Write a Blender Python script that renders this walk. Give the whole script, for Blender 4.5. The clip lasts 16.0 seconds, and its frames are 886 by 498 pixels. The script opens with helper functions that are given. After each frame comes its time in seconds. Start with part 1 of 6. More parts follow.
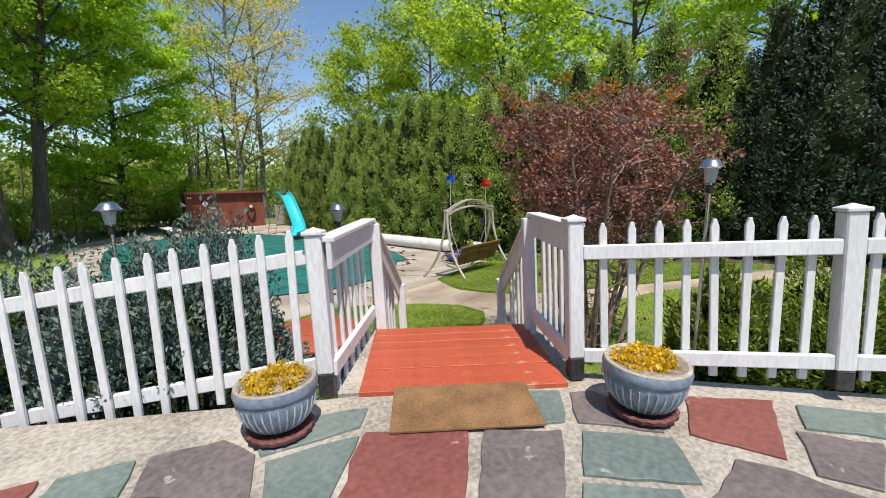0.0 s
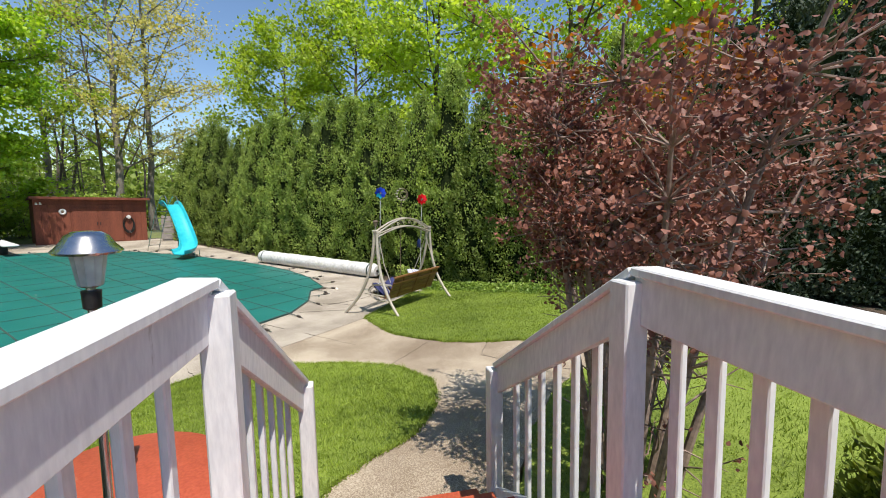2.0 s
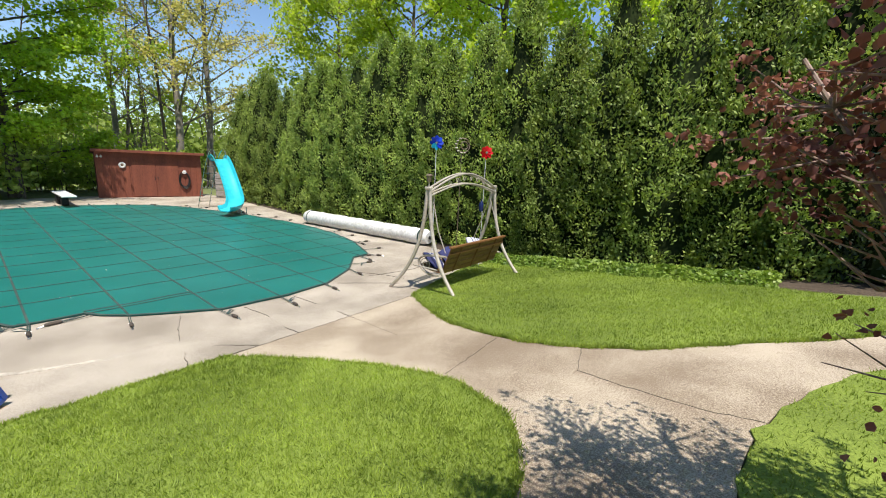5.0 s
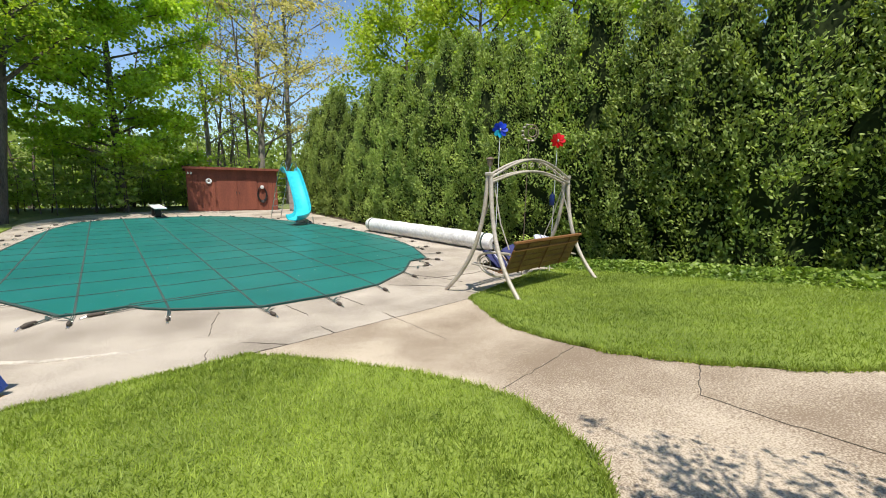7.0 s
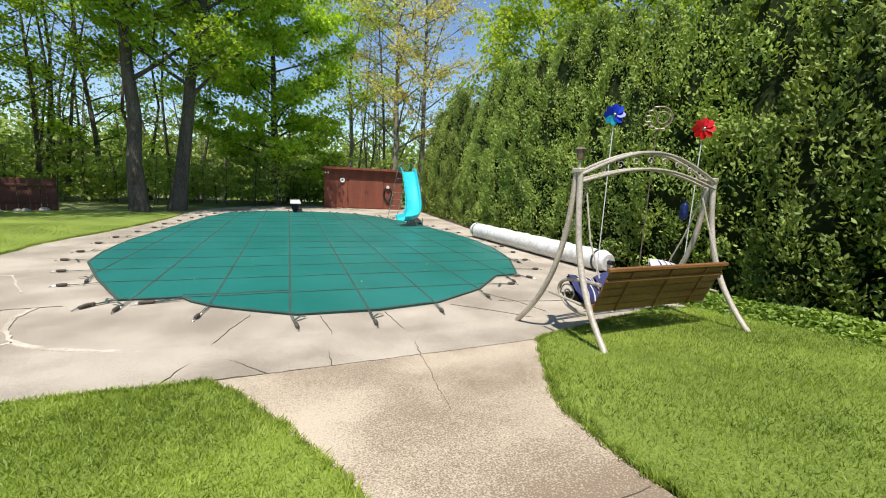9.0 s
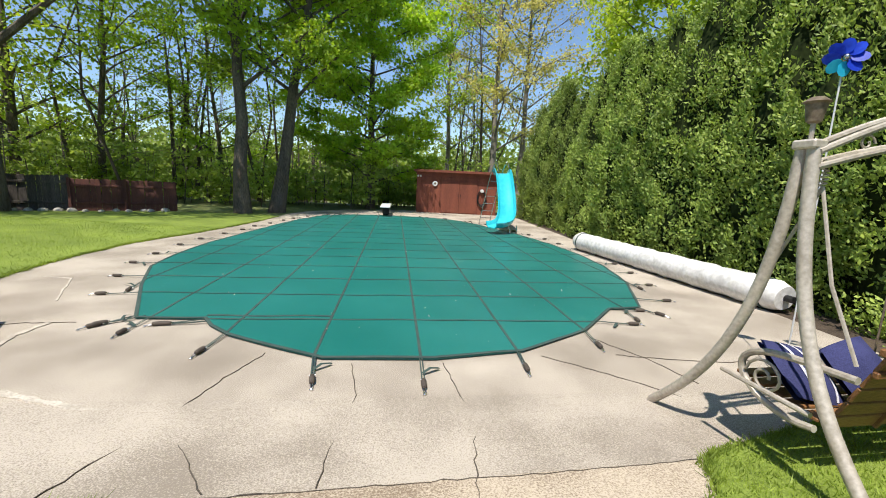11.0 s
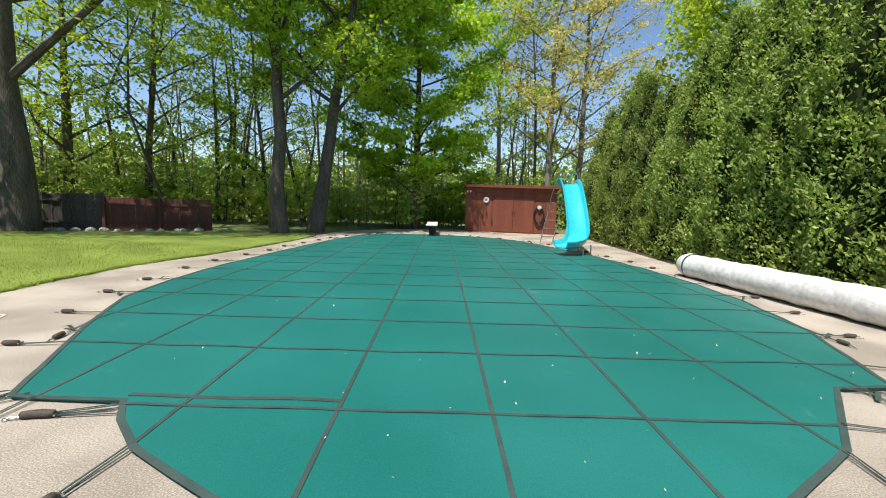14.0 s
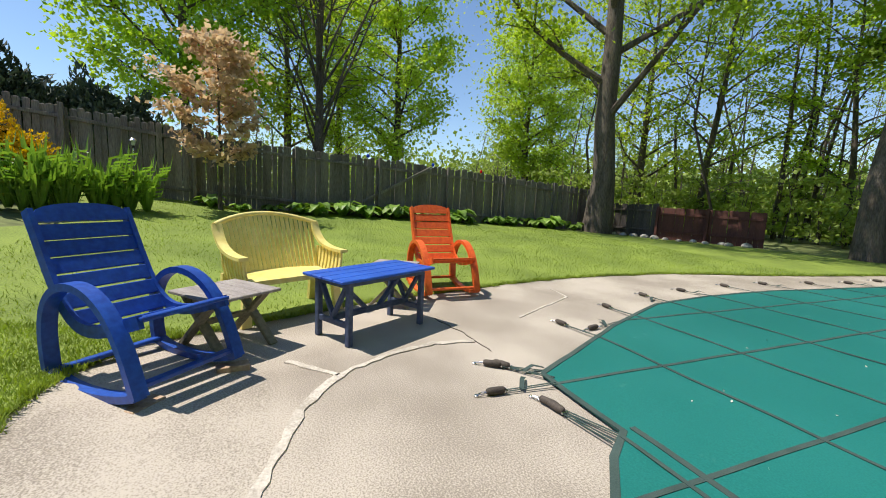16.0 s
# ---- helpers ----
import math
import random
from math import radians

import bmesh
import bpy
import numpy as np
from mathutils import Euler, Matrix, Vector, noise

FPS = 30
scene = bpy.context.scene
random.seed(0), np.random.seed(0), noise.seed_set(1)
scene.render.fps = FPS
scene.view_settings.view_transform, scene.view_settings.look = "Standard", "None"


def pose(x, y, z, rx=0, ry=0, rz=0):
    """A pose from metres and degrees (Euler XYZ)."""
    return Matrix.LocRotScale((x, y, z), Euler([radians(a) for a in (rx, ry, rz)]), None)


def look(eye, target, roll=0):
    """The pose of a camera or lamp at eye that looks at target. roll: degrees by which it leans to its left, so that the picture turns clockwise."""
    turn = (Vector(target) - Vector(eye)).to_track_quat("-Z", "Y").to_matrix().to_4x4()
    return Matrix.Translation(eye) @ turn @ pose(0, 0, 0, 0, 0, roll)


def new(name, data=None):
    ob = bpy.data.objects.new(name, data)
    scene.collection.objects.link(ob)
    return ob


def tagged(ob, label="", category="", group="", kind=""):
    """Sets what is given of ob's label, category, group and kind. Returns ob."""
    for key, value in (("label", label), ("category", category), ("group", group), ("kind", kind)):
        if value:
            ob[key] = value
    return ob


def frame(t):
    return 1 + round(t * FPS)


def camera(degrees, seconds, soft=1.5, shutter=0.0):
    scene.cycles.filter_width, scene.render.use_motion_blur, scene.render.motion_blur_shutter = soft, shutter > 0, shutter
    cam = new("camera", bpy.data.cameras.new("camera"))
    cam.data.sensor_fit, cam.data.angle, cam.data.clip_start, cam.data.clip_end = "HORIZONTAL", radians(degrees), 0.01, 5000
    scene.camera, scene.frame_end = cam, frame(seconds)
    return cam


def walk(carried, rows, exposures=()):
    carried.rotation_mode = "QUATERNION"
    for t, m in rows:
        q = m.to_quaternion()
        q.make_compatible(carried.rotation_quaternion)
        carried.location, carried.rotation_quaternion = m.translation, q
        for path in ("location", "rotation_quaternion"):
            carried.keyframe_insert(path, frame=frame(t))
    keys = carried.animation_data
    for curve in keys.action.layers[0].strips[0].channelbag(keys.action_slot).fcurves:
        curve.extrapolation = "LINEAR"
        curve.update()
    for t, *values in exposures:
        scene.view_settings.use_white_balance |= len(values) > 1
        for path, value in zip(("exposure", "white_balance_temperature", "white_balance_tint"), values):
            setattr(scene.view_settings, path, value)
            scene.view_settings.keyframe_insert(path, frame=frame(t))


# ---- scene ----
cam = camera(95.0, 16.0, soft=1.0)
PATH = [
    (0, (0.919, 1.226, 2.8), (2.338, 2.595, 2.468), -0.9),
    (0.5, (1.254, 1.701, 2.789), (2.764, 2.969, 2.46), -0.5),
    (1, (1.56, 2.124, 2.767), (3.141, 3.307, 2.449), 0.2),
    (1.5, (1.922, 2.46, 2.738), (3.556, 3.574, 2.436), 1.0),
    (2, (2.331, 2.805, 2.739), (3.999, 3.882, 2.492), 1.5),
    (2.5, (2.698, 3.131, 2.701), (4.378, 4.188, 2.453), 1.5),
    (3, (3.022, 3.423, 2.699), (4.684, 4.499, 2.423), 2.5),
    (3.5, (3.188, 3.622, 2.756), (4.828, 4.713, 2.41), 2.9),
    (4, (3.349, 3.792, 2.71), (4.945, 4.924, 2.299), 2.9),
    (6.3, (4.252, 4.408, 1.99), (5.613, 5.83, 1.637), 2.0),
    (6.5, (4.319, 4.465, 1.954), (5.659, 5.907, 1.601), 1.7),
    (7, (4.491, 4.572, 1.859), (5.759, 6.083, 1.529), 1.2),
    (7.5, (4.769, 4.612, 1.8), (5.935, 6.204, 1.474), 0.8),
    (8, (5.188, 4.799, 1.82), (6.223, 6.479, 1.495), 1.0),
    (8.5, (5.668, 4.964, 1.838), (6.54, 6.734, 1.512), 1.7),
    (9, (6.079, 5.232, 1.787), (6.784, 7.075, 1.461), 2.8),
    (9.5, (6.486, 5.561, 1.769), (7.026, 7.459, 1.443), 3.9),
    (10, (6.732, 5.943, 1.762), (7.138, 7.874, 1.433), 4.5),
    (10.2, (6.797, 6.152, 1.746), (7.157, 8.091, 1.414), 4.2),
    (12.3, (6.715, 7.836, 1.584), (6.876, 9.812, 1.323), 1.1),
    (12.5, (6.692, 7.991, 1.559), (6.844, 9.97, 1.312), 1.0),
    (13, (6.617, 8.348, 1.518), (6.753, 10.331, 1.292), 1.2),
    (13.5, (6.619, 8.73, 1.483), (6.711, 10.716, 1.265), 1.6),
    (14, (6.69, 9.096, 1.377), (6.708, 11.083, 1.152), 1.9),
    (14.5, (6.749, 9.425, 1.298), (6.514, 11.395, 1.040), 2.8),
    (15, (6.689, 9.693, 1.265), (5.831, 11.482, 1.015), 4.4),
    (15.3, (6.607, 9.74, 1.275), (5.383, 11.302, 1.022), 3.9),
    (15.5, (6.489, 9.788, 1.285), (5.066, 11.165, 1.005), 3.7),
    (16, (6.159, 9.895, 1.245), (4.330, 10.661, 0.987), 2.7),
]
walk(cam, [(t, look(eye, target, roll)) for t, eye, target, roll in PATH], [(0, 0.2), (1.5, 0.25), (3.5, 0.38), (7, 0.38), (14, 0.36), (16, 0.28)])

# ---- light ----
SUN_EL, SUN_AZ = radians(65), radians(209)      # azimuth clockwise from +y, as the sky texture counts it
world = bpy.data.worlds.new("sky")
scene.world = world
world.use_nodes = True
sky = world.node_tree.nodes.new("ShaderNodeTexSky")
sky.sky_type = "NISHITA"
sky.sun_disc = False
sky.sun_elevation, sky.sun_rotation = SUN_EL, SUN_AZ
sky.air_density, sky.dust_density, sky.ozone_density = 1.0, 0.15, 4.0
back = world.node_tree.nodes["Background"]
world.node_tree.links.new(sky.outputs["Color"], back.inputs["Color"])
back.inputs["Strength"].default_value = 0.13
sun = new("sun", bpy.data.lights.new("sun", "SUN"))
sun.data.energy, sun.data.angle, sun.data.color = 5.0, radians(0.53), (1.0, 0.93, 0.83)
toward = Vector((math.sin(SUN_AZ) * math.cos(SUN_EL), math.cos(SUN_AZ) * math.cos(SUN_EL), math.sin(SUN_EL)))
sun.matrix_world = look(toward * 60, (0, 0, 0))

# ---- materials ----
MATS = {}


def material(name, dark, light, rough=0.7, grain=40.0, patch=1.5, bump=0.2, metal=0.0, vary=0.15, leaf=0.0, gloss=0.5, stretch=(1, 1, 1), dist=0.01, soft=0.13, worn=None, worn_at=0.62, worn_size=3.0):
    """A surface whose colour runs between two tones, by grain and by larger patches, and a little from piece to piece."""
    m = bpy.data.materials.new(name)
    m.use_nodes = True
    nt = m.node_tree
    n, l = nt.nodes, nt.links
    bsdf = n["Principled BSDF"]
    co = n.new("ShaderNodeTexCoord")
    mp = n.new("ShaderNodeMapping")
    mp.inputs["Scale"].default_value = stretch
    l.new(co.outputs["Object"], mp.inputs["Vector"])
    fine, big = n.new("ShaderNodeTexNoise"), n.new("ShaderNodeTexNoise")
    fine.inputs["Scale"].default_value, fine.inputs["Detail"].default_value = grain, 4
    big.inputs["Scale"].default_value, big.inputs["Detail"].default_value = patch, 3
    for t in (fine, big):
        l.new(mp.outputs["Vector"], t.inputs["Vector"])
    add = n.new("ShaderNodeMath")
    add.operation = "MULTIPLY_ADD"
    add.inputs[1].default_value = 0.55
    half = n.new("ShaderNodeMath")
    half.operation = "MULTIPLY"
    half.inputs[1].default_value = 0.45
    l.new(big.outputs["Fac"], half.inputs[0])
    l.new(fine.outputs["Fac"], add.inputs[0])
    l.new(half.outputs[0], add.inputs[2])
    ramp = n.new("ShaderNodeValToRGB")
    ramp.color_ramp.elements[0].position, ramp.color_ramp.elements[1].position = 0.5 - soft, 0.5 + soft
    ramp.color_ramp.elements[0].color, ramp.color_ramp.elements[1].color = (*dark, 1), (*light, 1)
    l.new(add.outputs[0], ramp.inputs["Fac"])
    colour = ramp.outputs["Color"]
    if vary:
        info, geo = n.new("ShaderNodeObjectInfo"), n.new("ShaderNodeNewGeometry")
        both = n.new("ShaderNodeMath")
        both.operation = "ADD"
        l.new(info.outputs["Random"], both.inputs[0])
        l.new(geo.outputs["Random Per Island"], both.inputs[1])
        span = n.new("ShaderNodeMapRange")
        span.inputs["From Max"].default_value = 2.0
        span.inputs["To Min"].default_value, span.inputs["To Max"].default_value = 1 - vary, 1 + vary
        l.new(both.outputs[0], span.inputs["Value"])
        hsv = n.new("ShaderNodeHueSaturation")
        l.new(span.outputs["Result"], hsv.inputs["Value"])
        l.new(colour, hsv.inputs["Color"])
        colour = hsv.outputs["Color"]
    if worn:
        scuff, edge, blend = n.new("ShaderNodeTexNoise"), n.new("ShaderNodeMapRange"), n.new("ShaderNodeMix")
        scuff.inputs["Scale"].default_value, scuff.inputs["Detail"].default_value, scuff.inputs["Roughness"].default_value = worn_size, 8, 0.65
        l.new(mp.outputs["Vector"], scuff.inputs["Vector"])
        edge.inputs["From Min"].default_value, edge.inputs["From Max"].default_value = worn_at, worn_at + 0.05
        l.new(scuff.outputs["Fac"], edge.inputs["Value"])
        blend.data_type = "RGBA"
        l.new(edge.outputs["Result"], blend.inputs["Factor"])
        l.new(colour, blend.inputs["A"])
        blend.inputs["B"].default_value = (*worn, 1)
        colour = blend.outputs["Result"]
    l.new(colour, bsdf.inputs["Base Color"])
    bsdf.inputs["Roughness"].default_value, bsdf.inputs["Metallic"].default_value = rough, metal
    bsdf.inputs["Specular IOR Level"].default_value = gloss
    if bump:
        b = n.new("ShaderNodeBump")
        b.inputs["Strength"].default_value, b.inputs["Distance"].default_value = bump, dist
        l.new(add.outputs[0], b.inputs["Height"])
        l.new(b.outputs["Normal"], bsdf.inputs["Normal"])
    if leaf:
        tr, mix = n.new("ShaderNodeBsdfTranslucent"), n.new("ShaderNodeMixShader")
        bright = n.new("ShaderNodeHueSaturation")
        bright.inputs["Value"].default_value, bright.inputs["Saturation"].default_value = 1.5, 1.1
        l.new(colour, bright.inputs["Color"])
        l.new(bright.outputs["Color"], tr.inputs["Color"])
        mix.inputs[0].default_value = leaf
        l.new(bsdf.outputs[0], mix.inputs[1])
        l.new(tr.outputs[0], mix.inputs[2])
        l.new(mix.outputs[0], n["Material Output"].inputs["Surface"])
    return m


white_paint = material("white_paint", (0.58, 0.58, 0.60), (0.74, 0.74, 0.74), 0.55, 60, 3, 0.25, vary=0.05, stretch=(1, 1, 0.25), worn=(0.40, 0.37, 0.34), worn_at=0.665, worn_size=9)
black_paint = material("black_paint", (0.012, 0.012, 0.013), (0.05, 0.045, 0.045), 0.5, 50, 6, 0.2)
deck_red = material("red_deck_paint", (0.33, 0.060, 0.027), (0.47, 0.098, 0.046), 0.5, 55, 2.5, 0.25, vary=0.08, worn=(0.46, 0.24, 0.14), worn_at=0.64, worn_size=3.5)
bare_wood = material("bare_worn_wood", (0.30, 0.21, 0.14), (0.50, 0.40, 0.29), 0.85, 60, 4, 0.4, stretch=(1, 1, 1))
coir = material("coir_mat", (0.11, 0.055, 0.022), (0.29, 0.16, 0.07), 0.95, 160, 5, 0.9, dist=0.006)
mortar = material("patio_mortar", (0.20, 0.175, 0.145), (0.44, 0.40, 0.345), 0.9, 45, 2.0, 0.3)
slate_green = material("grey_green_slate", (0.095, 0.125, 0.115), (0.175, 0.215, 0.195), 0.6, 30, 2.2, 0.15, vary=0.12, worn=(0.42, 0.43, 0.40), worn_at=0.64, worn_size=4)
slate_plum = material("plum_grey_slate", (0.095, 0.075, 0.076), (0.18, 0.148, 0.142), 0.6, 30, 2.2, 0.15, vary=0.12, worn=(0.38, 0.36, 0.34), worn_at=0.64, worn_size=4)
slate_red = material("brick_red_slate", (0.15, 0.045, 0.036), (0.25, 0.085, 0.068), 0.62, 30, 2.2, 0.15, vary=0.1, worn=(0.46, 0.33, 0.29), worn_at=0.65, worn_size=4)
concrete = material("pool_deck_concrete", (0.215, 0.183, 0.148), (0.43, 0.38, 0.32), 0.9, 110, 0.8, 0.0, soft=0.075, worn=(0.33, 0.285, 0.235), worn_at=0.66, worn_size=1.2)
aggregate = material("tan_exposed_aggregate", (0.22, 0.165, 0.115), (0.53, 0.45, 0.35), 0.9, 95, 0.9, 0.0, soft=0.075)
patch_fill = material("pale_crack_filler", (0.34, 0.30, 0.25), (0.62, 0.565, 0.49), 0.9, 60, 3, 0.4)
crack_dark = material("dark_crack", (0.045, 0.038, 0.03), (0.14, 0.115, 0.09), 0.95, 60, 5, 0.3)
cover_green = material("green_pool_mesh", (0.006, 0.122, 0.106), (0.018, 0.182, 0.164), 0.42, 120, 0.5, 0.15, vary=0, dist=0.003, gloss=0.4, worn=(0.05, 0.21, 0.18), worn_at=0.66, worn_size=2.5)
webbing = material("dark_webbing", (0.022, 0.045, 0.040), (0.050, 0.082, 0.074), 0.8, 200, 6, 0.4, dist=0.002)
sleeve_mat = material("brown_grey_sleeve", (0.03, 0.024, 0.019), (0.10, 0.08, 0.065), 0.8, 150, 9, 0.4, dist=0.002)
steel = material("bright_steel", (0.50, 0.50, 0.50), (0.66, 0.65, 0.64), 0.22, 60, 4, 0.05, metal=1.0)
grass = material("lawn_grass", (0.095, 0.14, 0.016), (0.235, 0.31, 0.045), 0.85, 60, 0.9, 0.6, vary=0.0, dist=0.02)
blade_mat = material("grass_blade", (0.125, 0.185, 0.020), (0.32, 0.41, 0.06), 0.6, 9, 0.8, 0, vary=0.25, leaf=0.3)
soil = material("dark_soil", (0.035, 0.024, 0.016), (0.11, 0.08, 0.055), 0.95, 45, 2, 0.8, dist=0.03)
wood_floor = material("woodland_floor", (0.07, 0.085, 0.03), (0.18, 0.21, 0.07), 0.95, 6, 0.25, 0.8, dist=0.05)
bark = material("grey_brown_bark", (0.055, 0.042, 0.032), (0.16, 0.13, 0.105), 0.95, 14, 1.6, 1.0, stretch=(2.5, 2.5, 0.5), dist=0.04)
bark_pale = material("pale_bark", (0.12, 0.105, 0.09), (0.27, 0.245, 0.21), 0.95, 14, 1.6, 0.8, stretch=(2.5, 2.5, 0.6), dist=0.03)
twig = material("purple_brown_twig", (0.14, 0.095, 0.075), (0.40, 0.30, 0.25), 0.8, 20, 3, 0.4)
shed_red = material("red_brown_barn_paint", (0.13, 0.035, 0.02), (0.24, 0.068, 0.036), 0.75, 30, 1.4, 0.3, vary=0.08, stretch=(2, 2, 0.3))
shed_trim = material("dark_red_trim", (0.10, 0.03, 0.02), (0.17, 0.055, 0.035), 0.7, 30, 2, 0.3)
fence_grey = material("weathered_grey_boards", (0.10, 0.088, 0.08), (0.25, 0.22, 0.20), 0.92, 26, 1.2, 0.5, vary=0.25, stretch=(3, 3, 0.3))
# The weathered grey boards again, with the trees' shade put into the colour.
fence_in_shade = material("shade_dark_weathered_boards", (0.045, 0.038, 0.034), (0.12, 0.10, 0.088), 0.92, 26, 1.2, 0.5, vary=0.25, stretch=(3, 3, 0.3))
fence_red = material("red_brown_fence", (0.075, 0.03, 0.024), (0.15, 0.055, 0.042), 0.9, 26, 1.2, 0.4, vary=0.2, stretch=(3, 3, 0.3))
slide_blue = material("turquoise_slide_plastic", (0.02, 0.42, 0.52), (0.045, 0.52, 0.62), 0.28, 8, 1.2, 0.02, vary=0)
roll_white = material("white_cover_fabric", (0.52, 0.51, 0.50), (0.78, 0.77, 0.76), 0.55, 14, 1.3, 0.15, vary=0, dist=0.012)
frame_metal = material("bronze_grey_metal", (0.36, 0.315, 0.26), (0.58, 0.53, 0.46), 0.45, 40, 3, 0.1, metal=0.2)
seat_wood = material("brown_slatted_wood", (0.13, 0.055, 0.018), (0.26, 0.125, 0.045), 0.55, 30, 2, 0.3, stretch=(1, 4, 4))
navy_cloth = material("navy_cloth", (0.018, 0.022, 0.085), (0.045, 0.05, 0.16), 0.9, 120, 6, 0.3)
pale_cloth = material("pale_blue_white_cloth", (0.42, 0.44, 0.55), (0.66, 0.67, 0.74), 0.9, 120, 6, 0.3)
blue_paint = material("royal_blue_paint", (0.007, 0.042, 0.26), (0.016, 0.085, 0.44), 0.42, 26, 2.5, 0.2, vary=0.08)
blue_top = material("bright_blue_paint", (0.015, 0.07, 0.40), (0.03, 0.125, 0.56), 0.45, 26, 2.5, 0.25, vary=0.08)
blue_grey = material("dusty_blue_paint", (0.035, 0.055, 0.12), (0.085, 0.115, 0.21), 0.6, 26, 3, 0.25)
orange_paint = material("bright_orange_paint", (0.62, 0.085, 0.012), (0.80, 0.15, 0.025), 0.45, 26, 2.5, 0.2, vary=0.06)
yellow_plastic = material("pale_yellow_plastic", (0.74, 0.60, 0.17), (0.86, 0.73, 0.28), 0.38, 18, 2, 0.04, vary=0.03)
grey_wood = material("weathered_grey_wood", (0.19, 0.165, 0.155), (0.36, 0.325, 0.305), 0.85, 36, 3, 0.4, stretch=(1, 5, 5))
tan_wood = material("weathered_olive_wood", (0.17, 0.15, 0.095), (0.32, 0.285, 0.19), 0.85, 36, 3, 0.4)
pot_blue = material("blue_grey_glaze", (0.13, 0.17, 0.23), (0.27, 0.325, 0.40), 0.42, 24, 4, 0.25)
pot_rib = material("worn_pale_glaze", (0.36, 0.40, 0.44), (0.52, 0.55, 0.58), 0.5, 30, 5, 0.3)
pot_rim = material("worn_terracotta_rim", (0.30, 0.24, 0.19), (0.50, 0.44, 0.37), 0.7, 30, 6, 0.4)
dish_red = material("maroon_terracotta", (0.085, 0.028, 0.025), (0.19, 0.065, 0.055), 0.75, 30, 5, 0.4)
brick_mat = material("tan_brick", (0.30, 0.20, 0.13), (0.50, 0.37, 0.26), 0.9, 40, 6, 0.5)
stone_mat = material("field_stone", (0.20, 0.18, 0.16), (0.46, 0.43, 0.39), 0.9, 22, 3, 0.6)
red_glass = material("red_translucent_petal", (0.55, 0.01, 0.015), (0.75, 0.03, 0.04), 0.2, 20, 3, 0, leaf=0.4)
blue_glass = material("blue_translucent_petal", (0.012, 0.035, 0.45), (0.03, 0.09, 0.65), 0.2, 20, 3, 0, leaf=0.4)
cyan_glass = material("cyan_petal", (0.02, 0.42, 0.60), (0.05, 0.55, 0.70), 0.2, 20, 3, 0, leaf=0.4)
rust = material("rusty_brown_metal", (0.12, 0.085, 0.06), (0.30, 0.24, 0.18), 0.6, 40, 4, 0.3, metal=0.5)
bottle = material("dark_blue_glass", (0.006, 0.012, 0.06), (0.012, 0.022, 0.10), 0.12, 20, 3, 0)
black_metal = material("black_metal", (0.012, 0.012, 0.012), (0.035, 0.035, 0.035), 0.45, 40, 4, 0.1, metal=0.3)
frosted = material("frosted_glass", (0.42, 0.45, 0.44), (0.60, 0.63, 0.61), 0.25, 30, 5, 0.1, leaf=0.3)
leaf_thuja = material("arborvitae_spray", (0.105, 0.17, 0.03), (0.36, 0.45, 0.09), 0.6, 3, 1.2, 0, vary=0.4, leaf=0.25)
# Near-black green for solid cores that stand for shade between the leaves.
core_shade = material("dark_shade_core", (0.010, 0.016, 0.006), (0.03, 0.042, 0.014), 0.95, 12, 2, 0.6, gloss=0.05)
leaf_maple = material("maple_leaf", (0.20, 0.33, 0.035), (0.46, 0.58, 0.075), 0.5, 2, 0.4, 0, vary=0.4, leaf=0.5)
leaf_spring = material("spring_yellow_green_leaf", (0.25, 0.36, 0.035), (0.50, 0.60, 0.09), 0.55, 2, 0.4, 0, vary=0.3, leaf=0.45)
leaf_pale = material("pale_tan_new_leaf", (0.36, 0.34, 0.09), (0.60, 0.53, 0.20), 0.6, 2, 0.4, 0, vary=0.25, leaf=0.45)
leaf_wood = material("woodland_leaf", (0.15, 0.22, 0.035), (0.34, 0.42, 0.085), 0.6, 1, 0.2, 0, vary=0.35, leaf=0.4)
leaf_copper = material("copper_pink_leaf", (0.52, 0.37, 0.22), (0.70, 0.53, 0.34), 0.6, 2, 0.6, 0, vary=0.25, leaf=0.35)
leaf_purple = material("dark_purple_leaf", (0.085, 0.03, 0.027), (0.33, 0.145, 0.10), 0.62, 4, 0.9, 0, vary=0.4, leaf=0.22)
leaf_russet = material("russet_orange_leaf", (0.22, 0.075, 0.018), (0.40, 0.17, 0.03), 0.5, 4, 1, 0, vary=0.3, leaf=0.4)
leaf_juniper = material("blue_grey_juniper", (0.07, 0.11, 0.092), (0.19, 0.25, 0.21), 0.7, 5, 1, 0, vary=0.3, leaf=0.12)
leaf_yew = material("yellow_green_shrub", (0.085, 0.135, 0.02), (0.30, 0.37, 0.055), 0.6, 4, 1, 0, vary=0.35, leaf=0.3)
# Spruce needles; also darkens the south hedge trees to stand for shade.
leaf_spruce_and_shade = material("dark_spruce_and_hedge_shade", (0.025, 0.045, 0.024), (0.075, 0.105, 0.06), 0.7, 3, 0.7, 0, vary=0.3, leaf=0.1)
leaf_hosta = material("hosta_leaf", (0.11, 0.22, 0.03), (0.28, 0.42, 0.07), 0.5, 5, 1, 0, vary=0.3, leaf=0.3)
leaf_gold = material("golden_plant", (0.50, 0.31, 0.012), (0.74, 0.52, 0.03), 0.6, 10, 3, 0, vary=0.25, leaf=0.3)
leaf_ivy = material("ground_ivy_leaf", (0.14, 0.24, 0.03), (0.36, 0.48, 0.085), 0.5, 5, 1.5, 0, vary=0.3, leaf=0.25)


